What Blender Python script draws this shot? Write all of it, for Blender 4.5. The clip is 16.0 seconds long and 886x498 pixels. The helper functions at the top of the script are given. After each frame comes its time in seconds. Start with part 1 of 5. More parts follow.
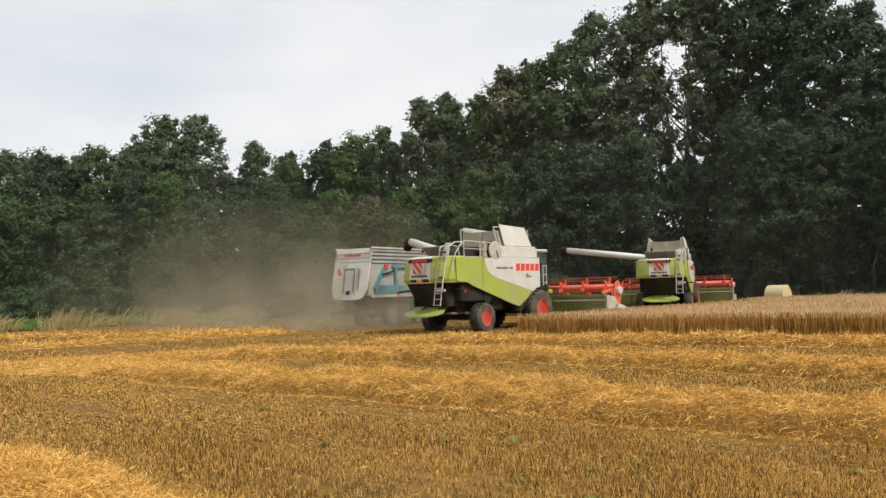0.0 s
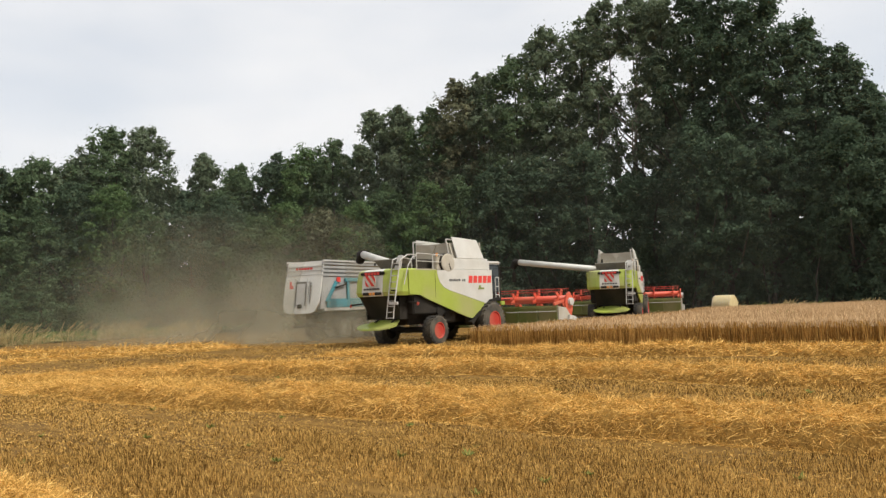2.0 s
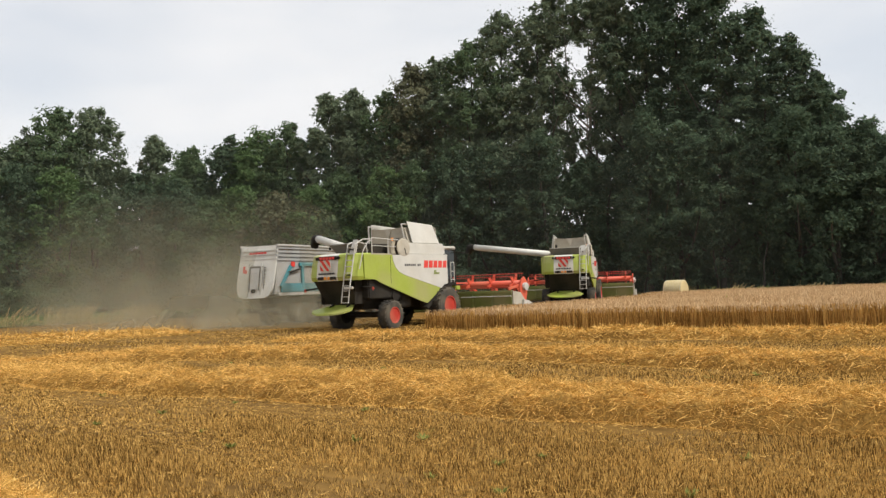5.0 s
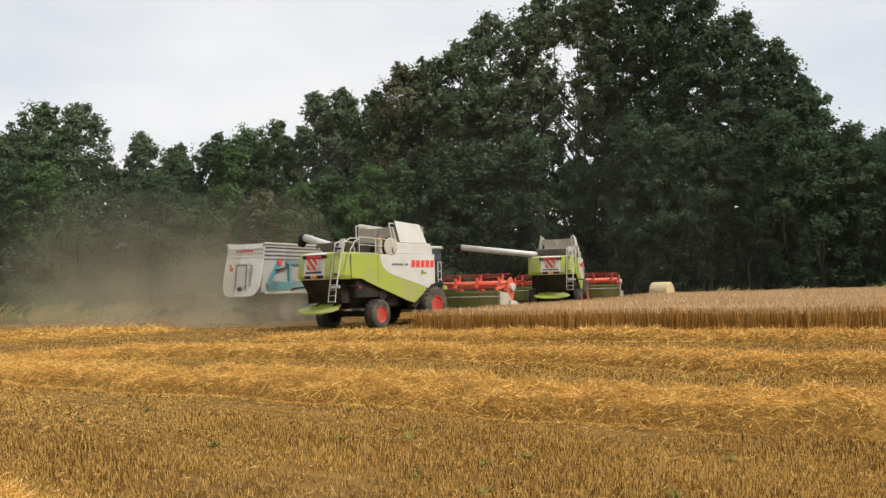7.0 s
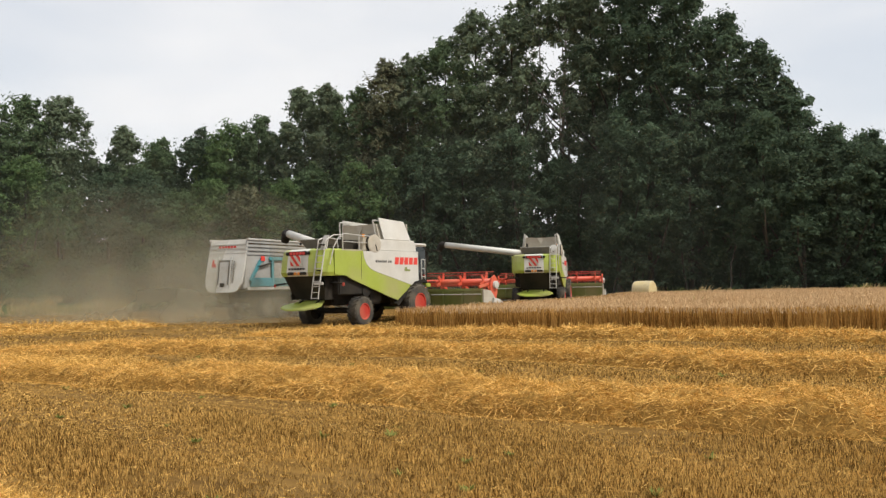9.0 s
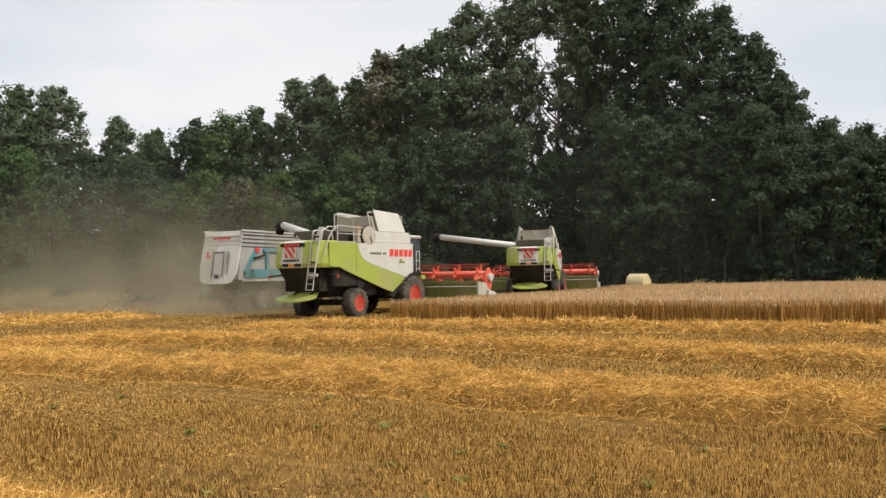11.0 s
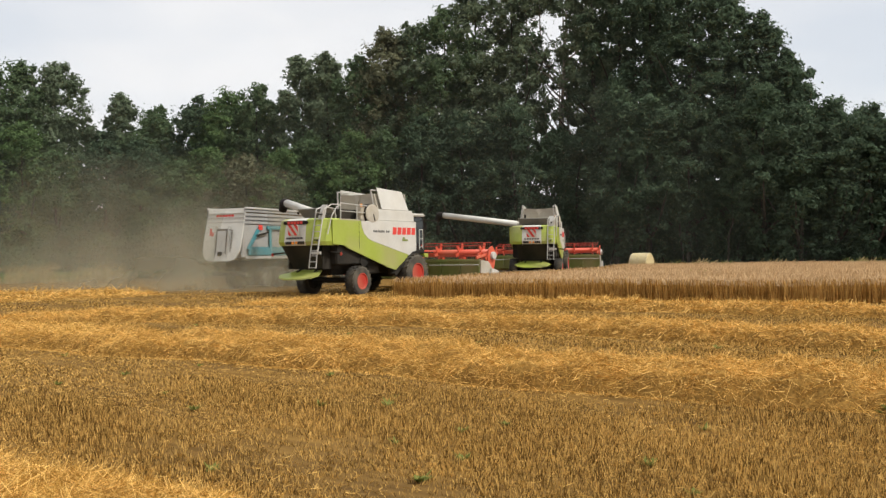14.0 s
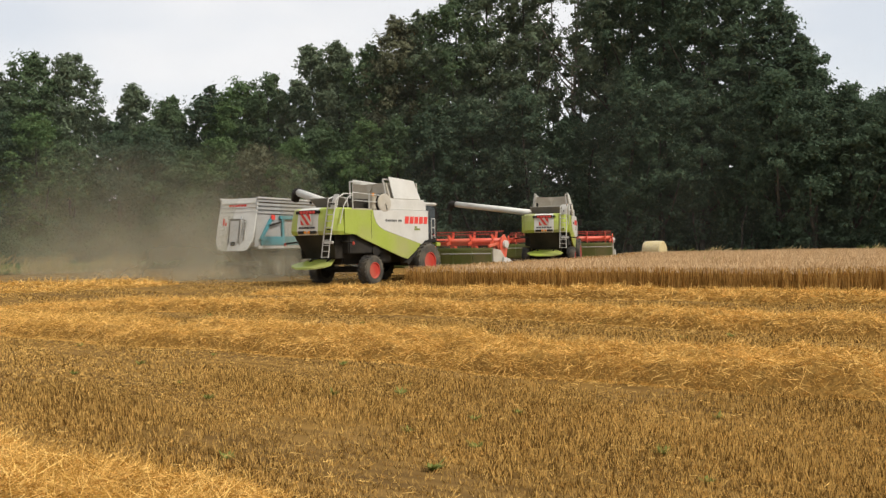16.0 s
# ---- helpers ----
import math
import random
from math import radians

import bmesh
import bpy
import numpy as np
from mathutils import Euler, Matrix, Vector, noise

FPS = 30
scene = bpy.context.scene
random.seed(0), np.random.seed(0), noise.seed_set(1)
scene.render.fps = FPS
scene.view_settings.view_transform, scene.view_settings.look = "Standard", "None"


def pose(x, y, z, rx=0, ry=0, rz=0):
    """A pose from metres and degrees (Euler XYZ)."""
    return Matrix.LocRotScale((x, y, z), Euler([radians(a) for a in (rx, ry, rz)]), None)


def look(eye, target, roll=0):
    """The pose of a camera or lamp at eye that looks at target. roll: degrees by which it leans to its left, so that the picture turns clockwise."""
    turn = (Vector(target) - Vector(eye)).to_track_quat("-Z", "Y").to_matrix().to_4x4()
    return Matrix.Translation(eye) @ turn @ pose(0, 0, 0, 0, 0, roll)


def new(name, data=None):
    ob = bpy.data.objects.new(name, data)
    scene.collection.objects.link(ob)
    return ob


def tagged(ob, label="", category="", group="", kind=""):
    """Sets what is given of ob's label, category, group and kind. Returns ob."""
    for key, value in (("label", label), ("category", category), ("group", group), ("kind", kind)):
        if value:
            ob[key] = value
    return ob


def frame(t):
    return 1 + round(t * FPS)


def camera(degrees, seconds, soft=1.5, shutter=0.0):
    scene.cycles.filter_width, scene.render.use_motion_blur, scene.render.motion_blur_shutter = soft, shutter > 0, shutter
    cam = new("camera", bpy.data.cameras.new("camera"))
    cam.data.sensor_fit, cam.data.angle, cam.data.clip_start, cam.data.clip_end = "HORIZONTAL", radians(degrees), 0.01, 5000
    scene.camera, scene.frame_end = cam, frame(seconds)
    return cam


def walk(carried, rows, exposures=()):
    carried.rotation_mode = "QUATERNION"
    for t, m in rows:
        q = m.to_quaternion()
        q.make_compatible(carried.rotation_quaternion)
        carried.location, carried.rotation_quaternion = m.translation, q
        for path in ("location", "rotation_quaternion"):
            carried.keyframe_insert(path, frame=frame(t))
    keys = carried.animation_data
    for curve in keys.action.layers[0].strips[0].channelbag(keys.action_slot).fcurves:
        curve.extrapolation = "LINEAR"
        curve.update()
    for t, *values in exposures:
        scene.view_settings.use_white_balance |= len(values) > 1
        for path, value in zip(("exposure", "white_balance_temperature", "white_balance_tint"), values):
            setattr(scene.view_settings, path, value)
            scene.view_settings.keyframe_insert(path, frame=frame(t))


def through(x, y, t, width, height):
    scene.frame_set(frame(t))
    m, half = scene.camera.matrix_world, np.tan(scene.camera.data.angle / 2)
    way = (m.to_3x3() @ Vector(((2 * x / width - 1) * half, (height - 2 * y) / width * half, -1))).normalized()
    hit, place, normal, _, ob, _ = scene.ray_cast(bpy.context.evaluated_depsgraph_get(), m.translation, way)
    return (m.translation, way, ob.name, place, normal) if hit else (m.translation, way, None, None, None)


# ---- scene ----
cam = camera(55.40, 16.0, 1.4)
EYE = (0.0, 0.0, 1.75)
ROWS = [
    (0.0, -0.00, 93.00, 1.70),
    (0.5, -0.21, 93.11, 1.80),
    (1.0, -0.24, 92.98, 1.74),
    (1.5, -1.78, 93.38, 1.93),
    (2.0, -3.20, 93.74, 2.19),
    (2.5, -3.79, 93.77, 2.25),
    (3.0, -4.05, 93.54, 2.27),
    (3.5, -4.32, 93.34, 2.39),
    (4.0, -4.98, 93.21, 2.28),
    (4.5, -5.94, 92.82, 1.98),
    (5.0, -6.23, 92.59, 2.18),
    (7.5, -7.30, 92.53, 1.48),
    (8.0, -7.50, 92.46, 1.34),
    (8.5, -7.98, 92.43, 1.27),
    (9.0, -8.23, 92.35, 1.25),
    (11.5, -8.61, 91.61, 1.03),
    (12.0, -8.47, 91.37, 0.95),
    (12.5, -8.43, 91.07, 0.89),
    (13.0, -8.54, 90.82, 0.90),
    (13.5, -8.46, 90.59, 0.88),
    (14.0, -8.39, 90.34, 0.80),
    (14.5, -8.42, 90.08, 0.73),
    (15.0, -8.28, 89.85, 0.79),
    (15.5, -7.92, 89.67, 1.01),
    (16.0, -7.56, 89.60, 1.05),
]
walk(cam, [(t, pose(*EYE, pitch, roll, yaw)) for t, yaw, pitch, roll in ROWS])

# ---- world and sun ----
SUN_ELEVATION, SUN_AZIMUTH = 52.0, 120.0
world = bpy.data.worlds.new("sky")
scene.world = world
world.use_nodes = True
wn, wl = world.node_tree.nodes, world.node_tree.links
wn.clear()
w_out = wn.new("ShaderNodeOutputWorld")
w_bg = wn.new("ShaderNodeBackground")
w_sky = wn.new("ShaderNodeTexSky")
w_sky.sky_type = "NISHITA"
w_sky.sun_disc = False
w_sky.sun_elevation = radians(SUN_ELEVATION)
w_sky.sun_rotation = radians(SUN_AZIMUTH)
w_co = wn.new("ShaderNodeTexCoord")
w_map = wn.new("ShaderNodeMapping")
w_map.inputs["Scale"].default_value = (1.0, 1.0, 3.2)
w_noise = wn.new("ShaderNodeTexNoise")
w_noise.inputs["Scale"].default_value = 2.2
w_noise.inputs["Detail"].default_value = 5.0
w_noise.inputs["Roughness"].default_value = 0.5
w_ramp = wn.new("ShaderNodeValToRGB")
w_ramp.color_ramp.elements[0].position, w_ramp.color_ramp.elements[0].color = 0.33, (0.74, 0.74, 0.74, 1)
w_ramp.color_ramp.elements[1].position, w_ramp.color_ramp.elements[1].color = 0.62, (0.97, 0.97, 0.97, 1)
w_cloud = wn.new("ShaderNodeMixRGB")
w_cloud.inputs[1].default_value = (6.75, 7.1, 7.5, 1)
w_cloud.inputs[2].default_value = (8.55, 8.32, 8.2, 1)
w_mix = wn.new("ShaderNodeMixRGB")
wl.new(w_co.outputs["Generated"], w_map.inputs["Vector"])
wl.new(w_map.outputs[0], w_noise.inputs["Vector"])
wl.new(w_noise.outputs["Fac"], w_ramp.inputs[0])
wl.new(w_noise.outputs["Fac"], w_cloud.inputs[0])
wl.new(w_ramp.outputs[0], w_mix.inputs[0])
wl.new(w_sky.outputs[0], w_mix.inputs[1])
wl.new(w_cloud.outputs[0], w_mix.inputs[2])
wl.new(w_mix.outputs[0], w_bg.inputs["Color"])
w_bg.inputs["Strength"].default_value = 0.1
wl.new(w_bg.outputs[0], w_out.inputs[0])

sun = new("sun", bpy.data.lights.new("sun", "SUN"))
sun.data.energy, sun.data.angle, sun.data.color = 3.0, radians(12), (1.0, 0.95, 0.87)
_a, _e = radians(SUN_AZIMUTH), radians(SUN_ELEVATION)
sun.matrix_world = look((math.sin(_a) * math.cos(_e) * 50, math.cos(_a) * math.cos(_e) * 50, math.sin(_e) * 50), (0, 0, 0))
scene.view_settings.exposure = 0.25


# ---- materials ----
def material(name, low, high, scale=6.0, rough=0.6, metal=0.0, bump=0.0, bump_scale=40.0, fine=0.35, per_object=0.0,
             per_island=0.0, stretch=(1, 1, 1), turn=0.0, through=0.0, dirt=None, dirt_amount=0.0, shine=0.5):
    """Two colours mixed by noise at two scales, with relief; dirt: a third colour in blotches."""
    m = bpy.data.materials.new(name)
    m.use_nodes = True
    n, l = m.node_tree.nodes, m.node_tree.links
    bsdf = n["Principled BSDF"]
    co = n.new("ShaderNodeTexCoord")
    mp = n.new("ShaderNodeMapping")
    mp.inputs["Scale"].default_value = stretch
    if turn:
        first = n.new("ShaderNodeMapping")
        first.inputs["Rotation"].default_value = (0, 0, radians(turn))
        l.new(co.outputs["Object"], first.inputs["Vector"])
        l.new(first.outputs[0], mp.inputs["Vector"])
    else:
        l.new(co.outputs["Object"], mp.inputs["Vector"])
    big, small = n.new("ShaderNodeTexNoise"), n.new("ShaderNodeTexNoise")
    big.inputs["Scale"].default_value, small.inputs["Scale"].default_value = scale, scale * 7.3
    big.inputs["Detail"].default_value = small.inputs["Detail"].default_value = 4
    for t in (big, small):
        l.new(mp.outputs[0], t.inputs["Vector"])
    both = n.new("ShaderNodeMix")
    both.inputs["Factor"].default_value = fine
    l.new(big.outputs["Fac"], both.inputs["A"])
    l.new(small.outputs["Fac"], both.inputs["B"])
    value = both.outputs["Result"]
    if per_object or per_island:
        info = n.new("ShaderNodeObjectInfo" if per_object else "ShaderNodeNewGeometry")
        add = n.new("ShaderNodeMath")
        add.operation = "MULTIPLY_ADD"
        l.new(info.outputs["Random" if per_object else "Random Per Island"], add.inputs[0])
        add.inputs[1].default_value = per_object or per_island
        l.new(value, add.inputs[2])
        sub = n.new("ShaderNodeMath")
        sub.operation = "SUBTRACT"
        l.new(add.outputs[0], sub.inputs[0])
        sub.inputs[1].default_value = (per_object or per_island) / 2
        value = sub.outputs[0]
    ramp = n.new("ShaderNodeValToRGB")
    ramp.color_ramp.elements[0].position, ramp.color_ramp.elements[0].color = 0.3, (*low, 1)
    ramp.color_ramp.elements[1].position, ramp.color_ramp.elements[1].color = 0.7, (*high, 1)
    l.new(value, ramp.inputs[0])
    colour = ramp.outputs[0]
    if dirt:
        spots = n.new("ShaderNodeTexNoise")
        spots.inputs["Scale"].default_value, spots.inputs["Detail"].default_value = scale * 0.45, 6
        l.new(co.outputs["Object"], spots.inputs["Vector"])
        r2 = n.new("ShaderNodeValToRGB")
        r2.color_ramp.elements[0].position, r2.color_ramp.elements[0].color = 0.42, (0, 0, 0, 1)
        r2.color_ramp.elements[1].position, r2.color_ramp.elements[1].color = 0.72, (dirt_amount,) * 3 + (1,)
        l.new(spots.outputs["Fac"], r2.inputs[0])
        mx = n.new("ShaderNodeMixRGB")
        l.new(r2.outputs[0], mx.inputs[0])
        l.new(colour, mx.inputs[1])
        mx.inputs[2].default_value = (*dirt, 1)
        colour = mx.outputs[0]
    l.new(colour, bsdf.inputs["Base Color"])
    bsdf.inputs["Specular IOR Level"].default_value = shine
    bsdf.inputs["Roughness"].default_value, bsdf.inputs["Metallic"].default_value = rough, metal
    if bump:
        bt = n.new("ShaderNodeTexNoise")
        bt.inputs["Scale"].default_value, bt.inputs["Detail"].default_value = bump_scale, 5
        l.new(mp.outputs[0], bt.inputs["Vector"])
        bm_ = n.new("ShaderNodeBump")
        bm_.inputs["Strength"].default_value, bm_.inputs["Distance"].default_value = bump, 0.02
        l.new(bt.outputs["Fac"], bm_.inputs["Height"])
        l.new(bm_.outputs[0], bsdf.inputs["Normal"])
    if through:
        tr, ms = n.new("ShaderNodeBsdfTranslucent"), n.new("ShaderNodeMixShader")
        ms.inputs[0].default_value = through
        l.new(colour, tr.inputs["Color"])
        l.new(bsdf.outputs[0], ms.inputs[1])
        l.new(tr.outputs[0], ms.inputs[2])
        l.new(ms.outputs[0], n["Material Output"].inputs["Surface"])
    return m


ROWS_TURN = 42.0
M_SOIL = material("stubble_ground", (0.085, 0.046, 0.014), (0.30, 0.172, 0.048), 0.55, 0.9, bump=0.9, bump_scale=9, fine=0.6, stretch=(0.35, 1.6, 1), turn=ROWS_TURN, shine=0.02, dirt=(0.13, 0.085, 0.042), dirt_amount=0.4)
M_STUBBLE = material("stubble_straw", (0.135, 0.074, 0.018), (0.72, 0.455, 0.14), 0.42, 0.8, per_island=1.1, shine=0.05, through=0.25)
M_STRAW = material("cut_straw", (0.44, 0.245, 0.052), (0.90, 0.58, 0.185), 0.8, 0.6, per_island=0.95, shine=0.06, through=0.15)
# darker than the loose straw: shade between the straws is put into this colour
M_MOUND = material("straw_mound", (0.11, 0.055, 0.014), (0.47, 0.275, 0.075), 5.0, 0.9, bump=1.0, bump_scale=14, fine=0.6, shine=0.02)
M_WHEAT = material("ripe_wheat", (0.24, 0.122, 0.028), (0.60, 0.35, 0.105), 0.3, 0.8, per_island=0.8, shine=0.06, through=0.15)
M_EARS = material("wheat_ears", (0.42, 0.28, 0.145), (0.66, 0.475, 0.28), 0.25, 0.8, per_island=0.5, shine=0.06, through=0.15)
M_CANOPY = material("wheat_canopy", (0.26, 0.17, 0.08), (0.52, 0.37, 0.20), 0.35, 0.9, bump=1.0, bump_scale=20, fine=0.5, shine=0.02)
M_GRASS = material("green_grass", (0.07, 0.13, 0.025), (0.14, 0.23, 0.055), 0.4, 0.7, per_island=0.5, through=0.25)
M_DRYGRASS = material("dry_grass", (0.34, 0.26, 0.10), (0.60, 0.47, 0.22), 0.4, 0.8, per_island=0.5, through=0.2)
M_WEED = material("weed_leaf", (0.15, 0.18, 0.04), (0.25, 0.27, 0.075), 2.0, 0.8, per_island=0.4, through=0.3, shine=0.08)
# very dark brown: shade under the trees is put into the soil colour
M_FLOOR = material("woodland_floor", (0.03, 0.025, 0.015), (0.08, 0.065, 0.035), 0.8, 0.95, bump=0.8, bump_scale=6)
M_LEAF_A = material("leaf_mid", (0.068, 0.106, 0.051), (0.146, 0.206, 0.103), 0.22, 0.8, per_island=0.08, shine=0.12, through=0.42)
M_LEAF_B = material("leaf_dark", (0.052, 0.080, 0.048), (0.106, 0.156, 0.090), 0.22, 0.8, per_island=0.12, shine=0.15, through=0.4)
M_LEAF_C = material("leaf_grey_green", (0.092, 0.121, 0.071), (0.188, 0.234, 0.142), 0.22, 0.8, per_island=0.10, shine=0.14, through=0.38)
M_LEAF_D = material("leaf_bright", (0.070, 0.120, 0.046), (0.155, 0.230, 0.090), 0.22, 0.8, per_island=0.08, shine=0.12, through=0.42)
M_LEAF_E = material("leaf_withered", (0.088, 0.094, 0.052), (0.180, 0.182, 0.105), 0.22, 0.8, per_island=0.15, shine=0.12, through=0.3)
M_BARK = material("bark", (0.03, 0.024, 0.017), (0.075, 0.063, 0.048), 2.0, 0.9, bump=0.8, bump_scale=12, stretch=(1, 1, 0.2))
M_BARK_PALE = material("pale_bark", (0.12, 0.10, 0.08), (0.30, 0.27, 0.23), 2.0, 0.85, bump=0.6, bump_scale=10, stretch=(1, 1, 0.3))
DUST = (0.36, 0.29, 0.18)
M_GREEN = material("lime_paint", (0.30, 0.36, 0.042), (0.36, 0.425, 0.068), 1.2, 0.42, dirt=DUST, dirt_amount=0.55)
M_OLIVE = material("olive_green_paint", (0.15, 0.19, 0.04), (0.23, 0.27, 0.07), 1.5, 0.55, dirt=DUST, dirt_amount=0.6)
M_WHITE = material("white_paint", (0.52, 0.505, 0.455), (0.62, 0.605, 0.55), 1.4, 0.45, dirt=DUST, dirt_amount=0.22)
M_DOOR = material("clean_white_panel", (0.56, 0.55, 0.50), (0.68, 0.67, 0.615), 1.4, 0.5, dirt=DUST, dirt_amount=0.3)
M_HOOD = material("dark_grey_hood", (0.10, 0.095, 0.08), (0.19, 0.18, 0.15), 1.6, 0.7, dirt=DUST, dirt_amount=0.3)
M_TANK = material("dusty_tank_panel", (0.34, 0.30, 0.235), (0.50, 0.46, 0.375), 1.6, 0.7, dirt=DUST, dirt_amount=0.5)
M_RED = material("red_paint", (0.40, 0.028, 0.016), (0.50, 0.048, 0.026), 1.5, 0.5, dirt=DUST, dirt_amount=0.35)
M_REEL = material("orange_red_paint", (0.56, 0.062, 0.026), (0.66, 0.095, 0.04), 1.5, 0.5, dirt=DUST, dirt_amount=0.3)
M_LOGO = material("red_marking", (0.62, 0.04, 0.03), (0.70, 0.06, 0.04), 3.0, 0.5)
M_INK = material("black_marking", (0.03, 0.03, 0.03), (0.06, 0.06, 0.055), 3.0, 0.6)
M_DARK = material("dusty_black_steel", (0.012, 0.011, 0.009), (0.030, 0.026, 0.021), 1.5, 0.8, dirt=DUST, dirt_amount=0.06, shine=0.2)
M_TYRE = material("dusty_rubber", (0.022, 0.02, 0.018), (0.055, 0.05, 0.04), 3.0, 0.9, bump=0.3, dirt=DUST, dirt_amount=0.28)
M_STEEL = material("pale_steel", (0.43, 0.42, 0.385), (0.55, 0.54, 0.50), 3.0, 0.5, dirt=DUST, dirt_amount=0.35)
M_TEAL = material("teal_paint", (0.035, 0.20, 0.24), (0.06, 0.27, 0.30), 1.0, 0.5, dirt=DUST, dirt_amount=0.3)
M_GREYBODY = material("grey_trailer_panel", (0.27, 0.272, 0.262), (0.38, 0.38, 0.365), 0.9, 0.6, dirt=DUST, dirt_amount=0.4)
M_BLUE = material("blue_tractor_paint", (0.03, 0.10, 0.17), (0.06, 0.16, 0.24), 1.0, 0.45, dirt=DUST, dirt_amount=0.4)
M_BALE = material("bale_straw", (0.46, 0.36, 0.17), (0.66, 0.55, 0.30), 3.0, 0.9, bump=0.8, bump_scale=25, stretch=(1, 5, 5))
M_ORANGE = material("orange_lens", (0.75, 0.26, 0.03), (0.85, 0.34, 0.04), 3.0, 0.3)


def dust_material(name, colour, half, high, most):
    """Thin dust in the air: densest in the middle and low down, patchy, and clear at its rim."""
    m = bpy.data.materials.new(name)
    m.use_nodes = True
    n, l = m.node_tree.nodes, m.node_tree.links
    n.clear()
    out, mix = n.new("ShaderNodeOutputMaterial"), n.new("ShaderNodeMixShader")
    clear, both = n.new("ShaderNodeBsdfTransparent"), n.new("ShaderNodeMixShader")
    front, back = n.new("ShaderNodeBsdfDiffuse"), n.new("ShaderNodeBsdfTranslucent")
    front.inputs["Color"].default_value = back.inputs["Color"].default_value = (*colour, 1)
    both.inputs[0].default_value = 0.5

    def sum_(op, a, b):
        k = n.new("ShaderNodeMath")
        k.operation = op
        k.use_clamp = op == "SUBTRACT"
        for slot, v in zip(k.inputs, (a, b)):
            if isinstance(v, float):
                slot.default_value = v
            else:
                l.new(v, slot)
        return k.outputs[0]

    co, xyz = n.new("ShaderNodeTexCoord"), n.new("ShaderNodeSeparateXYZ")
    l.new(co.outputs["Object"], xyz.inputs[0])
    across = sum_("DIVIDE", xyz.outputs["X"], half)
    rim = sum_("SUBTRACT", 1.0, sum_("MULTIPLY", across, across))
    low = sum_("SUBTRACT", 1.0, sum_("DIVIDE", xyz.outputs["Z"], high))
    puff = n.new("ShaderNodeTexNoise")
    puff.inputs["Scale"].default_value, puff.inputs["Detail"].default_value = 0.28, 4
    l.new(co.outputs["Object"], puff.inputs["Vector"])
    uneven = sum_("SUBTRACT", sum_("MULTIPLY", puff.outputs["Fac"], 2.6), 0.55)
    share = sum_("MULTIPLY", sum_("MULTIPLY", rim, sum_("POWER", low, 1.2)), sum_("MULTIPLY", uneven, most))
    l.new(share, mix.inputs[0])
    l.new(front.outputs[0], both.inputs[1])
    l.new(back.outputs[0], both.inputs[2])
    l.new(clear.outputs[0], mix.inputs[1])
    l.new(both.outputs[0], mix.inputs[2])
    l.new(mix.outputs[0], out.inputs["Surface"])
    return m


def glass(name):
    m = bpy.data.materials.new(name)
    m.use_nodes = True
    b = m.node_tree.nodes["Principled BSDF"]
    b.inputs["Base Color"].default_value = (0.035, 0.045, 0.045, 1)
    b.inputs["Roughness"].default_value = 0.06
    b.inputs["Transmission Weight"].default_value = 0.5
    return m


M_GLASS = glass("tinted_glass")


# ---- mesh helpers ----
def mesh_np(name, verts, faces, mat, smooth=False):
    """A mesh from arrays: verts (n, 3), faces (m, 3 or 4)."""
    verts, faces = np.asarray(verts, np.float32), np.asarray(faces, np.int32)
    me = bpy.data.meshes.new(name)
    k = faces.shape[1]
    me.vertices.add(len(verts))
    me.vertices.foreach_set("co", verts.ravel())
    me.loops.add(faces.size)
    me.loops.foreach_set("vertex_index", faces.ravel())
    me.polygons.add(len(faces))
    me.polygons.foreach_set("loop_start", np.arange(0, faces.size, k, dtype=np.int32))
    me.update(calc_edges=True)
    if smooth:
        me.polygons.foreach_set("use_smooth", np.ones(len(faces), bool))
    me.materials.append(mat)
    return me


def part(name, bm, mat, parent=None, label="", smooth=False):
    me = bpy.data.meshes.new(name)
    bmesh.ops.recalc_face_normals(bm, faces=bm.faces)
    bm.to_mesh(me)
    bm.free()
    me.materials.append(mat)
    if smooth:
        for p in me.polygons:
            p.use_smooth = True
    ob = new(name, me)
    if parent:
        ob.parent = parent
    if label:
        tagged(ob, label)
    return ob


def box(bm, c, s, bevel=0.0, m=None):
    g = bmesh.ops.create_cube(bm, size=1.0)["verts"]
    for v in g:
        v.co = Vector((v.co.x * s[0], v.co.y * s[1], v.co.z * s[2]))
    if bevel:
        es = list({e for v in g for e in v.link_edges})
        r = bmesh.ops.bevel(bm, geom=es, offset=bevel, segments=2, affect="EDGES")
        g = list({v for f in r["faces"] for v in f.verts} | {v for v in g if v.is_valid})
    for v in g:
        v.co = (m @ v.co if m else v.co) + Vector(c)
    return bm


def B(c, s, bevel=0.0, m=None):
    return box(bmesh.new(), c, s, bevel, m)


def tube(bm, a, b, r, r2=None, seg=8, cap=True):
    a, b = Vector(a), Vector(b)
    q = (b - a).to_track_quat("Z", "Y")
    r2 = r if r2 is None else r2
    rings = []
    for p, rr in ((a, r), (b, r2)):
        rings.append([bm.verts.new(p + q @ Vector((math.cos(i * math.tau / seg) * rr, math.sin(i * math.tau / seg) * rr, 0))) for i in range(seg)])
    for i in range(seg):
        bm.faces.new((rings[0][i], rings[0][(i + 1) % seg], rings[1][(i + 1) % seg], rings[1][i]))
    if cap:
        bm.faces.new(rings[0][::-1])
        bm.faces.new(rings[1])
    return bm


def T(a, b, r, r2=None, seg=8):
    return tube(bmesh.new(), a, b, r, r2, seg)


def path_tube(bm, pts, r, seg=6):
    for a, b in zip(pts, pts[1:]):
        tube(bm, a, b, r, None, seg)
    return bm


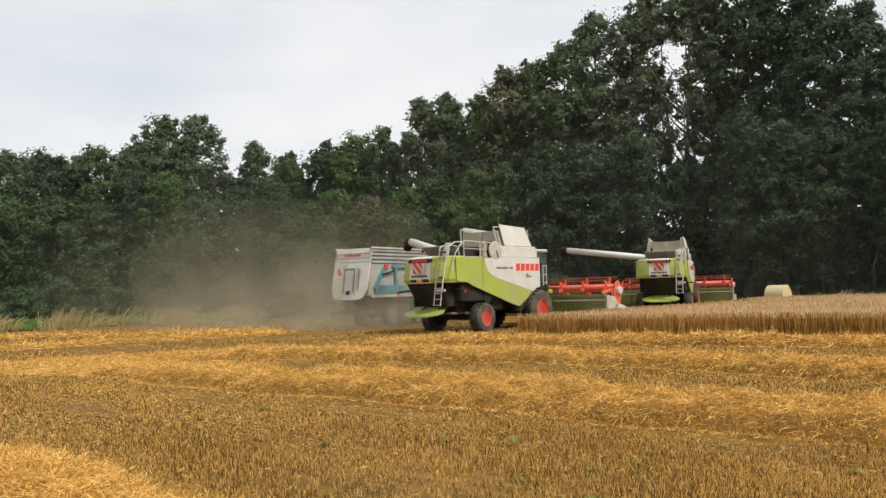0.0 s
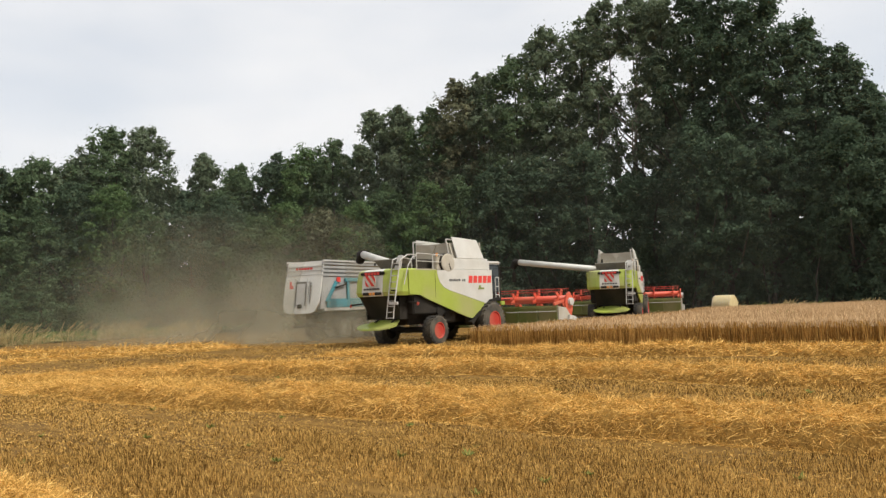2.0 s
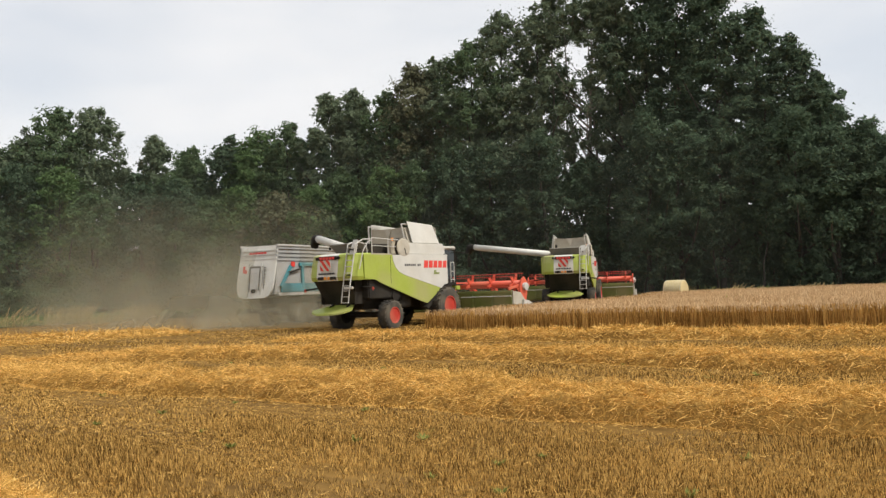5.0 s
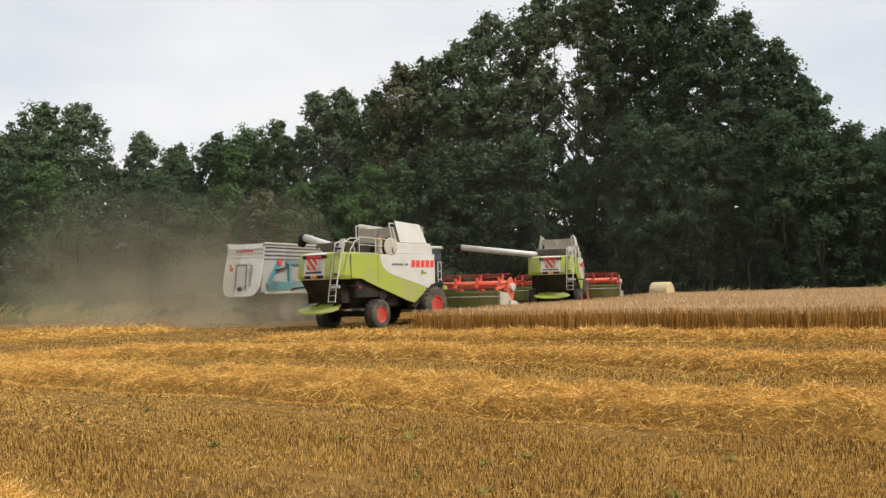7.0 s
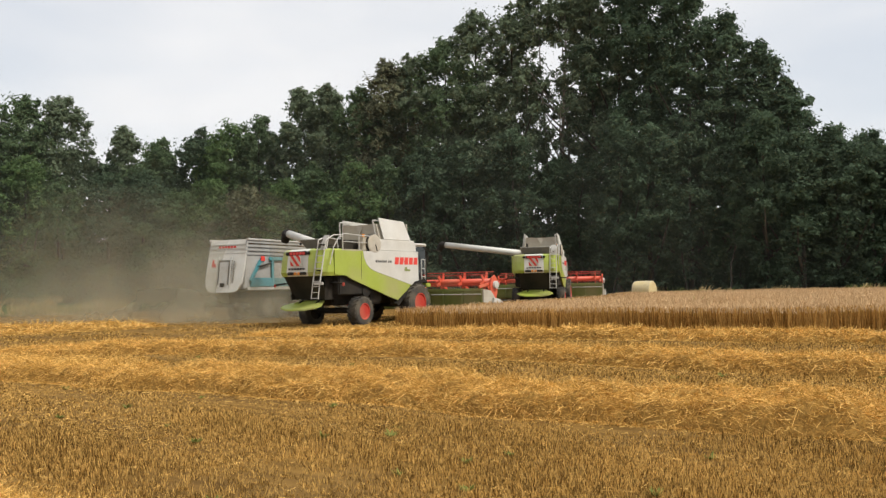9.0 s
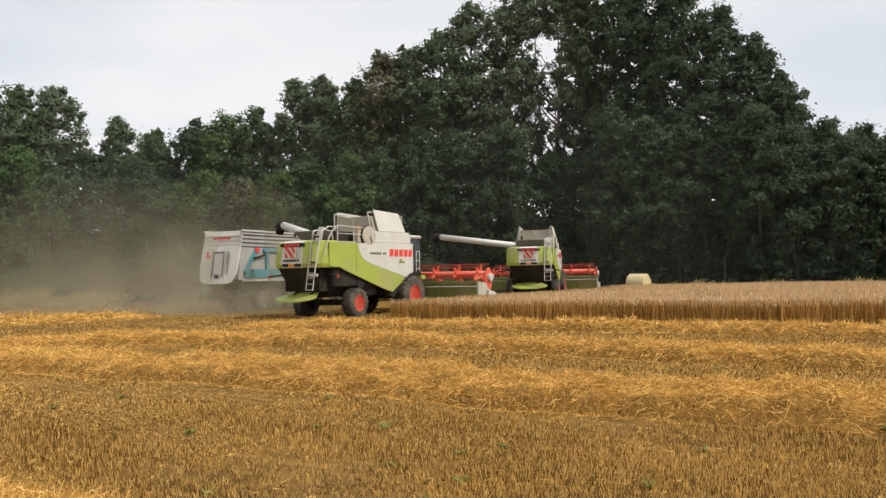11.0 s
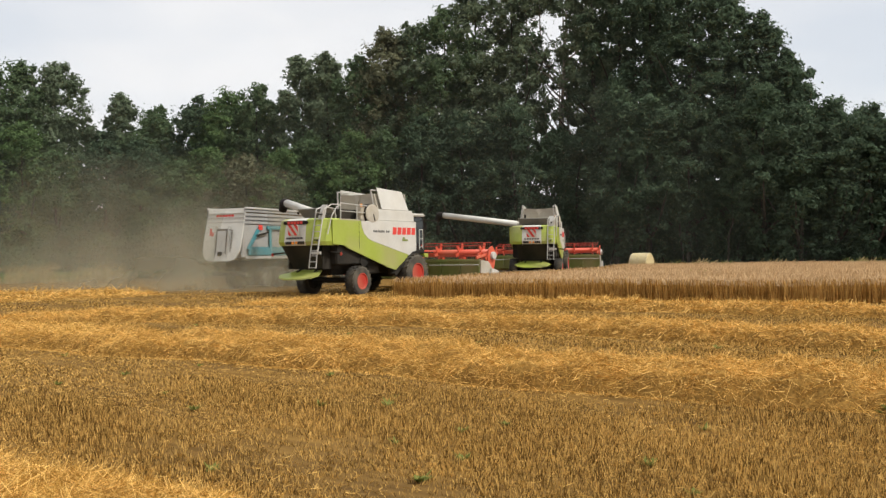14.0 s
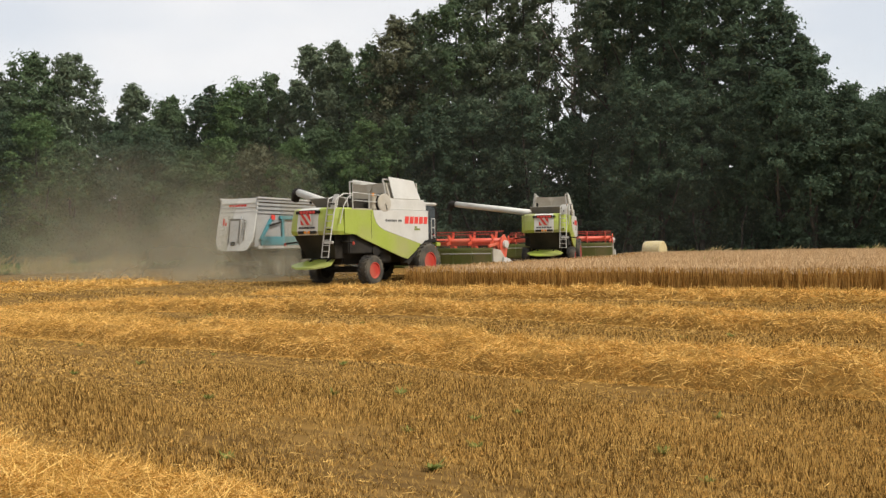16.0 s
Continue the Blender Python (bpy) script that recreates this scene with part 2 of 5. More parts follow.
def plate(pts, normal, thick):
    """A flat outline given thickness along normal."""
    bm = bmesh.new()
    n = Vector(normal) * thick
    a = [bm.verts.new(Vector(p)) for p in pts]
    b = [bm.verts.new(Vector(p) + n) for p in pts]
    bm.faces.new(a[::-1])
    bm.faces.new(b)
    for i in range(len(a)):
        j = (i + 1) % len(a)
        bm.faces.new((a[i], a[j], b[j], b[i]))
    return bm


def lathe_x(profile, seg=32, c=(0, 0, 0), caps=True):
    """A solid of revolution round the x axis: profile of (x, radius)."""
    bm = bmesh.new()
    rings = []
    for x, r in profile:
        rings.append([bm.verts.new((c[0] + x, c[1] + r * math.cos(i * math.tau / seg), c[2] + r * math.sin(i * math.tau / seg))) for i in range(seg)])
    for p, q in zip(rings, rings[1:]):
        for i in range(seg):
            bm.faces.new((p[i], p[(i + 1) % seg], q[(i + 1) % seg], q[i]))
    if caps:
        bm.faces.new(rings[0])
        bm.faces.new(rings[-1][::-1])
    return bm


def strips(base, tip, width, sag=None, rng=None):
    """Thin blades from base to tip (n, 3), each with a random side direction; sag bends the middle."""
    n = len(base)
    d = tip - base
    side = np.cross(d, rng.normal(size=(n, 3)))
    side /= np.linalg.norm(side, axis=1, keepdims=True) + 1e-9
    w = side * np.asarray(width).reshape(-1, 1) / 2
    if sag is None:
        v = np.stack([base - w, base + w, tip + w * 0.6, tip - w * 0.6], 1).reshape(-1, 3)
        f = np.arange(n * 4).reshape(n, 4)
    else:
        mid = (base + tip) / 2 + sag
        v = np.stack([base - w, base + w, mid - w, mid + w, tip - w * 0.7, tip + w * 0.7], 1).reshape(-1, 3)
        k = np.arange(n)[:, None] * 6
        f = np.concatenate([k + [[0, 1, 3, 2]], k + [[2, 3, 5, 4]]], 0)
    return v, f


# ---- ground ----
U = np.array([math.cos(radians(-ROWS_TURN)), math.sin(radians(-ROWS_TURN))])      # along the swaths
V = np.array([-U[1], U[0]])                                                       # across them, away from the eye


def rise(x, y):
    """Gentle unevenness of the field."""
    return 0.03 * np.sin(x * 0.45 + 1.0) * np.cos(y * 0.37) + 0.015 * np.sin(x * 1.3 + y * 0.9)


def build_ground():
    radii = [0.0] + list(np.geomspace(1.0, 120, 90)) + [160, 240, 400, 800, 1600, 3500]
    seg = 220
    verts, faces = [(0, 0, rise(0, 0))], []
    for r in radii[1:]:
        for i in range(seg):
            a = math.tau * i / seg
            x, y = r * math.sin(a), r * math.cos(a)
            verts.append((x, y, rise(x, y) * min(1, 150 / r)))
    quads = []
    for k in range(len(radii) - 2):
        for i in range(seg):
            a, b = 1 + k * seg + i, 1 + k * seg + (i + 1) % seg
            quads.append((a, a + seg, b + seg, b))
    for i in range(seg):
        quads.append((0, 0, 1 + i, 1 + (i + 1) % seg))
    me = bpy.data.meshes.new("ground")
    me.from_pydata(verts, [], [q if q[0] != q[1] else q[1:] for q in quads])
    me.materials.append(M_SOIL)
    for p in me.polygons:
        p.use_smooth = True
    tagged(new("ground", me), "harvested grain field with golden stubble rows", "field", kind="structure")


build_ground()


def sheet(name, outline, mat, label, z=0.02, category="ground"):
    bm = bmesh.new()
    f = bm.faces.new([bm.verts.new((x, y, 0)) for x, y in outline])
    bmesh.ops.triangulate(bm, faces=[f])
    for _ in range(4):
        bmesh.ops.subdivide_edges(bm, edges=bm.edges, cuts=1, use_grid_fill=True)
    for v in bm.verts:
        v.co.z = rise(v.co.x, v.co.y) + z + 0.03 * noise.noise(v.co * 0.3)
    ob = part(name, bm, mat)
    return tagged(ob, label, category, kind="structure")


def polar(az, dist):
    return dist * math.sin(radians(az)), dist * math.cos(radians(az))


def line_distance(az):
    return float(np.interp(az, [-40, -28, -14, -4, 4, 15, 30, 42], [104, 106, 102, 92, 85, 82, 78, 84]))


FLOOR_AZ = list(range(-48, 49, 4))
# dark sheet under the wood, with the trees' shade in its colour
sheet("woodland_floor", [polar(a, line_distance(a) - 4.5) for a in FLOOR_AZ] + [polar(a, 165) for a in FLOOR_AZ[::-1]], M_FLOOR, "woodland floor, the trees' shade put into its dark colour", 0.06, "woodland floor")


def margin(az):
    """Where the mown field ends on the side of the green verge."""
    return float(np.interp(az, [-48, -33, -27, -9, 0], [60, 62, 65, 75, 80]))


VERGE_AZ = list(range(-48, 1, 4))
sheet("grass_verge", [polar(a, margin(a)) for a in VERGE_AZ] + [polar(a, line_distance(a) - 4.4) for a in VERGE_AZ[::-1]], M_GRASS, "green grass verge before the woodland edge", 0.1, "grass")


# ---- swaths of straw ----
def swath(name, points, width, height, density, blade, length, label, seed, fade=1.5):
    """A windrow along points: an uneven mound, coloured dark for the shade in its gaps, with loose straws lying over
    it.
    """
    rng = np.random.default_rng(seed)
    P = np.array(points, float)
    s = np.concatenate([[0], np.cumsum(np.linalg.norm(np.diff(P, axis=0), axis=1))])

    def spot(t, side):
        x, y = np.interp(t, s, P[:, 0]), np.interp(t, s, P[:, 1])
        e = 0.6
        dx, dy = np.interp(t + e, s, P[:, 0]) - np.interp(t - e, s, P[:, 0]), np.interp(t + e, s, P[:, 1]) - np.interp(t - e, s, P[:, 1])
        l = np.hypot(dx, dy) + 1e-9
        wob = 0.07 * np.sin(t * 0.55 + seed) + 0.10 * np.sin(t * 1.7 + 2 * seed)
        o = side + wob
        return x - dy / l * o, y + dx / l * o

    lumps = rng.uniform(0, 1, (int(s[-1] / 0.34) + 3, int(width / 0.26) + 3))
    heaps = rng.uniform(0, 1, (int(s[-1] / 1.3) + 3, 3))

    def blend(grid, a, b):
        """Smoothly mixed values of a grid at the places a, b."""
        a, b = np.clip(a, 0, grid.shape[0] - 1.001), np.clip(b, 0, grid.shape[1] - 1.001)
        i, j = a.astype(int), b.astype(int)
        u, v = a - i, b - j
        u, v = u * u * (3 - 2 * u), v * v * (3 - 2 * v)
        return (grid[i, j] * (1 - u) + grid[i + 1, j] * u) * (1 - v) + (grid[i, j + 1] * (1 - u) + grid[i + 1, j + 1] * u) * v

    def top(t, side):
        w = width / 2 * (0.79 + 0.19 * blend(heaps, t / 1.3, 0.4 + 0 * t))
        k = np.clip(1 - np.abs(side / w) ** 5.0, 0, 1) ** 0.6
        lump = 0.34 + 0.68 * blend(lumps, t / 0.34, (side + width / 2) / 0.26) + 0.38 * blend(heaps, t / 1.3, side / width + 1.2)
        ends = np.clip(np.minimum(t / fade, (s[-1] - t) / 1.5), 0, 1)
        return height * k * lump * ends

    nt, ns = int(s[-1] / 0.11), 19
    tt, ss = np.meshgrid(np.linspace(0, s[-1], nt), np.linspace(-width / 2, width / 2, ns), indexing="ij")
    x, y = spot(tt, ss)
    crest = top(tt, ss)
    z = rise(x, y) - 0.11 + crest * 0.9 + 0.09 * np.clip(crest / 0.06, 0, 1) + rng.normal(0, 0.02, x.shape)
    k = np.arange(nt - 1)[:, None] * ns + np.arange(ns - 1)[None]
    k = k.ravel()
    mound = new(name, mesh_np(name, np.stack([x, y, z], -1).reshape(-1, 3), np.stack([k, k + ns, k + ns + 1, k + 1], 1), M_MOUND))
    tagged(mound, label, "straw swath", "straw swaths", "stuff")
    n = int(s[-1] * width * density)
    t = rng.uniform(0, s[-1], n)
    side = np.clip(rng.uniform(-0.5, 0.5, n) * width + rng.normal(0, width * 0.02, n), -width * 0.49, width * 0.49)
    x, y = spot(t, side)
    z = rise(x, y) + top(t, side) * rng.uniform(0.72, 1.0, n) + 0.01
    yaw = rng.uniform(0, math.tau, n)
    L = length * rng.uniform(0.4, 1.6, n)
    tilt = rng.normal(0.08, 0.5, n)
    d = np.stack([np.cos(yaw) * np.cos(tilt), np.sin(yaw) * np.cos(tilt), np.sin(tilt)], 1) * L[:, None]
    base = np.stack([x, y, z], 1)
    tip = base + d
    # straws near the sides droop with the slope
    lift = np.clip(1 - np.abs(side / (width / 2)), 0, 1)
    tip[:, 2] -= (1 - lift) * L * 0.3
    sag = np.stack([rng.normal(0, 0.025, n), rng.normal(0, 0.025, n), rng.uniform(-0.01, 0.03, n)], 1) if density > 3000 else None
    tip[:, 2] = np.maximum(tip[:, 2], rise(tip[:, 0], tip[:, 1]) + 0.01)
    v, f = strips(base, tip, blade * rng.uniform(0.6, 1.3, n), sag, rng)
    loose = new("loose_straw", mesh_np("loose_straw", v, f, M_STRAW))
    loose.parent = mound
    return mound


SW_NEAR = [(-9.6, 22.6), (-7.0, 20.0), (-4.0, 17.2), (-1.2, 15.0), (1.9, 12.4), (4.1, 10.3), (6.2, 8.6), (9.5, 5.9)]
SW_TWO = [(-13.0, 26.6), (-7.4, 25.0), (-2.7, 23.8), (1.8, 21.3), (5.3, 18.3), (7.9, 15.6), (9.4, 14.2), (16.0, 9.0)]
SW_THREE = [(-2.6, 32.0), (0.0, 29.8), (4.1, 27.1), (9.6, 23.4), (14.1, 19.7), (21.0, 14.0)]
swath("straw_swath", SW_NEAR, 1.6, 0.40, 2900, 0.0066, 0.12, "thick swath of loose golden straw lying on the stubble", 1, 5.0)
swath("straw_swath", SW_TWO, 1.5, 0.33, 1650, 0.0100, 0.14, "long swath of golden straw between stubble strips", 2, 8.0)
swath("straw_swath", SW_THREE, 1.5, 0.31, 900, 0.0145, 0.17, "swath of golden straw along the standing wheat", 3, 4.0)
swath("straw_swath", [(0.0, 4.4), (-0.95, 5.35), (-2.3, 6.55), (-3.7, 7.8), (-5.6, 9.4), (-8.8, 12.0)], 1.4, 0.19, 2900, 0.0052, 0.16, "bright loose straw swath close by on the stubble", 4)
swath("straw_swath", [(-25.0, 30.0), (-17.6, 33.6), (-14.4, 36.7), (-10.1, 39.2), (-7.4, 41.6)], 1.3, 0.17, 260, 0.022, 0.28, "far swath of straw on the mown field", 5)
swath("straw_swath", [(-38.0, 50.0), (-25.0, 46.5), (-17.0, 44.0), (-9.0, 46.0)], 1.2, 0.14, 200, 0.026, 0.32, "far swath of straw on the mown field", 6)
swath("straw_swath", [(-19.0, 26.5), (-13.0, 24.6), (-8.6, 22.6), (-5.5, 20.6)], 4.2, 0.05, 240, 0.011, 0.20, "thin spread of loose straw over the stubble", 7, 4.0)


# ---- stubble ----
def stubble(name, r0, r1, per_m2, high, wide, bend, seed):
    rng = np.random.default_rng(seed)
    a0, a1 = radians(-33), radians(41)
    stems = 4
    n = int((a1 - a0) / 2 * (r1 * r1 - r0 * r0) * per_m2 / stems)
    r, a = np.sqrt(rng.uniform(r0 * r0, r1 * r1, n)), rng.uniform(a0, a1, n)
    p = np.stack([r * np.sin(a), r * np.cos(a)], 1)
    u, v = p @ U, p @ V
    v = np.round(v / 0.16) * 0.16 + rng.normal(0, 0.022, n)
    patch = np.sin(u * 0.8 + v * 0.5) * np.sin(v * 1.1 - u * 0.23) + 0.6 * np.sin(u * 2.3 + 1.0) * np.sin(v * 2.9) - 0.6 * (np.abs((v - 0.7) % 6.6 - 2.2) < 0.28) - 0.6 * (np.abs((v - 0.7) % 6.6 - 4.4) < 0.28)
    keep = rng.uniform(-1.2, 1.1, n) < patch * 0.9 + 0.62 - 0.55 * np.clip((u - 4.0) / 4.0, 0, 1)
    near = 0.018 + wide * 1.2
    u = np.repeat(u[keep], stems) + rng.normal(0, near, keep.sum() * stems)
    v = np.repeat(v[keep], stems) + rng.normal(0, near * 0.7, keep.sum() * stems)
    n = len(u)
    p = u[:, None] * U + v[:, None] * V
    streak = np.sin(u * 0.31 + 2 * np.sin(v * 0.9)) * np.sin(v * 1.7 + np.sin(u * 0.2)) + 0.5 * np.sin(u * 1.1 + v * 3.1)
    h = high * rng.uniform(0.5, 1.25, n) * np.clip(0.95 + 0.4 * streak, 0.35, 1.4)
    base = np.stack([p[:, 0], p[:, 1], rise(p[:, 0], p[:, 1]) - 0.02], 1)
    tip = base + np.stack([rng.normal(0, bend, n), rng.normal(0, bend, n), h], 1)
    vv, ff = strips(base, tip, wide * rng.uniform(0.6, 1.4, n), None, rng)
    tagged(new(name, mesh_np(name, vv, ff, M_STUBBLE)), "short cut golden stubble standing in rows", "stubble", kind="stuff")


stubble("stubble", 4.5, 12.0, 2700, 0.066, 0.0064, 0.022, 11)
stubble("stubble", 12.0, 24.0, 880, 0.060, 0.0125, 0.024, 12)
stubble("stubble", 24.0, 50.0, 90, 0.055, 0.028, 0.04, 13)


def litter(seed):
    """Loose straws lying between the stubble."""
    rng = np.random.default_rng(seed)
    n = 26000
    r, a = np.sqrt(rng.uniform(20, 420, n)), rng.uniform(radians(-33), radians(41), n)
    x, y = r * np.sin(a), r * np.cos(a)
    u, v = x * U[0] + y * U[1], x * V[0] + y * V[1]
    keep = rng.uniform(-1, 1, n) < np.sin(v * 2.1 + np.sin(u * 0.35)) * np.sin(u * 0.4 + v * 0.7)
    x, y, r, n = x[keep], y[keep], r[keep], int(keep.sum())
    base = np.stack([x, y, rise(x, y) + rng.uniform(0.015, 0.06, n)], 1)
    yaw, L = rng.uniform(0, math.tau, n), rng.uniform(0.03, 0.11, n)
    tip = base + np.stack([np.cos(yaw) * L, np.sin(yaw) * L, rng.normal(0, 0.015, n)], 1)
    v, f = strips(base, tip, 0.0028 + 0.0003 * r, None, rng)
    tagged(new("scattered_straw", mesh_np("scattered_straw", v, f, M_STRAW)), "loose straws scattered over the stubble", "straw", kind="stuff")


litter(21)


# ---- standing wheat ----
CROP_H = 0.74
CROP = [(2.9, 35.6), (4.9, 33.6), (11.3, 28.2), (17.4, 24.3), (28.0, 16.5), (45.0, 5.0), (75.0, 8.0), (62.0, 48.0), (41.0, 60.0), (31.0, 64.5), (24.0, 64.0), (21.0, 58.9), (17.6, 52.2), (8.9, 42.3), (4.7, 37.4)]


def inside(poly, x, y):
    r = np.zeros(len(x), bool)
    for (x1, y1), (x2, y2) in zip(poly, poly[1:] + poly[:1]):
        c = (y1 > y) != (y2 > y)
        r ^= c & (x < (x2 - x1) * (y - y1) / ((y2 - y1) or 1e-9) + x1)
    return r


def edge_distance(poly, x, y):
    best = np.full(len(x), 1e9)
    p = np.stack([x, y], 1)
    for a, b in zip(poly, poly[1:] + poly[:1]):
        a, b = np.array(a), np.array(b)
        t = np.clip(((p - a) @ (b - a)) / ((b - a) @ (b - a)), 0, 1)
        best = np.minimum(best, np.linalg.norm(p - a - t[:, None] * (b - a), axis=1))
    return best


def build_crop():
    rng = np.random.default_rng(31)
    g = np.arange(0, 76, 0.5)
    xs, ys = np.meshgrid(g, np.arange(4, 66, 0.5), indexing="ij")
    nx, ny = xs.shape
    flat_x, flat_y = xs.ravel(), ys.ravel()
    ok = inside(CROP, flat_x, flat_y) & (edge_distance(CROP, flat_x, flat_y) > 0.55)
    z = rise(flat_x, flat_y) + CROP_H - 0.16 + rng.normal(0, 0.03, len(flat_x))
    k = (np.arange(nx - 1)[:, None] * ny + np.arange(ny - 1)[None]).ravel()
    q = np.stack([k, k + ny, k + ny + 1, k + 1], 1)
    q = q[ok[q].all(1)]
    crop = new("standing_wheat", mesh_np("standing_wheat", np.stack([flat_x, flat_y, z], 1), q, M_CANOPY))
    tagged(crop, "stand of ripe uncut wheat with pale ears", "wheat crop", kind="stuff")
    # stalks along the cut edge
    n = 900000
    x, y = rng.uniform(2, 50, n), rng.uniform(5, 65, n)
    e = edge_distance(CROP, x, y)
    keep = inside(CROP, x, y) & (e < 1.1)
    x, y = x[keep], y[keep]
    n = len(x)
    base = np.stack([x, y, rise(x, y) - 0.02], 1)
    tip = base + np.stack([rng.normal(0, 0.06, n), rng.normal(0, 0.06, n), CROP_H * rng.uniform(0.78, 1.08, n)], 1)
    v, f = strips(base, tip, 0.020 * rng.uniform(0.7, 1.3, n), None, rng)
    s = new("stalks", mesh_np("stalks", v, f, M_WHEAT))
    s.parent = crop
    # ears over the whole stand
    n = 210000
    x, y = rng.uniform(2, 50, n), rng.uniform(5, 65, n)
    keep = inside(CROP, x, y)
    x, y = x[keep], y[keep]
    n = len(x)
    base = np.stack([x, y, rise(x, y) + CROP_H - 0.2 + rng.uniform(0, 0.08, n)], 1)
    tip = base + np.stack([rng.normal(0, 0.07, n), rng.normal(0, 0.07, n), rng.uniform(0.10, 0.24, n)], 1)
    v, f = strips(base, tip, 0.022 * rng.uniform(0.7, 1.3, n), None, rng)
    s = new("ears", mesh_np("ears", v, f, M_EARS))
    s.parent = crop


build_crop()


# ---- trees ----
def limb(verts, faces, pts, radii, seg=6):
    """Adds a tapered bent tube to the lists."""
    start = None
    for k, (p, r) in enumerate(zip(pts, radii)):
        d = (pts[min(k + 1, len(pts) - 1)] - pts[max(k - 1, 0)])
        d = d / (np.linalg.norm(d) + 1e-9)
        a = np.cross(d, (0.3, 0.9, 0.1))
        a /= np.linalg.norm(a) + 1e-9
        b = np.cross(d, a)
        i0 = len(verts)
        for j in range(seg):
            t = math.tau * j / seg
            verts.append(p + r * (math.cos(t) * a + math.sin(t) * b))
        if start is not None:
            for j in range(seg):
                faces.append((start + j, start + (j + 1) % seg, i0 + (j + 1) % seg, i0 + j))
        start = i0


def crown_points(rng, centres, sizes, per):
    """Leaf places and outward directions: each clump is a spray of small tufts that thins out at its rim."""
    tufts = 7
    each = max(3, per // tufts)
    n = len(centres) * tufts
    d = rng.normal(size=(n, 3))
    d /= np.linalg.norm(d, axis=1, keepdims=True)
    c, s = np.repeat(centres, tufts, 0), np.repeat(sizes, tufts, 0)
    heart = c + d * s * (rng.uniform(0.15, 1.1, n) ** 0.7)[:, None]
    spread = s * rng.uniform(0.20, 0.42, (n, 1))
    p = np.repeat(heart, each, 0) + rng.normal(size=(n * each, 3)) * np.repeat(spread, each, 0)
    out = p - np.repeat(c, each, 0)
    far = np.linalg.norm(out, axis=1, keepdims=True) + 1e-9
    return p, out / far, np.clip(1.35 - 0.45 * far[:, 0] / np.repeat(s[:, 0], each), 0.7, 1.35)


def leaves(rng, p, d, size, share=1.0):
    n = len(p)
    nrm = d * 0.55 + rng.normal(0, 0.42, (n, 3)) + [0, 0, 0.45]
    nrm /= np.linalg.norm(nrm, axis=1, keepdims=True)
    a = np.cross(nrm, rng.normal(size=(n, 3)))
    a /= np.linalg.norm(a, axis=1, keepdims=True) + 1e-9
    b = np.cross(nrm, a)
    s = size * rng.uniform(0.6, 1.3, (n, 1)) * np.broadcast_to(share, (n,))[:, None]
    v = np.stack([p - a * s * 0.5 - b * s * 0.42, p - a * s * 0.5 + b * s * 0.42, p + a * s * 0.75], 1).reshape(-1, 3)
    return v, np.arange(n * 3).reshape(n, 3)


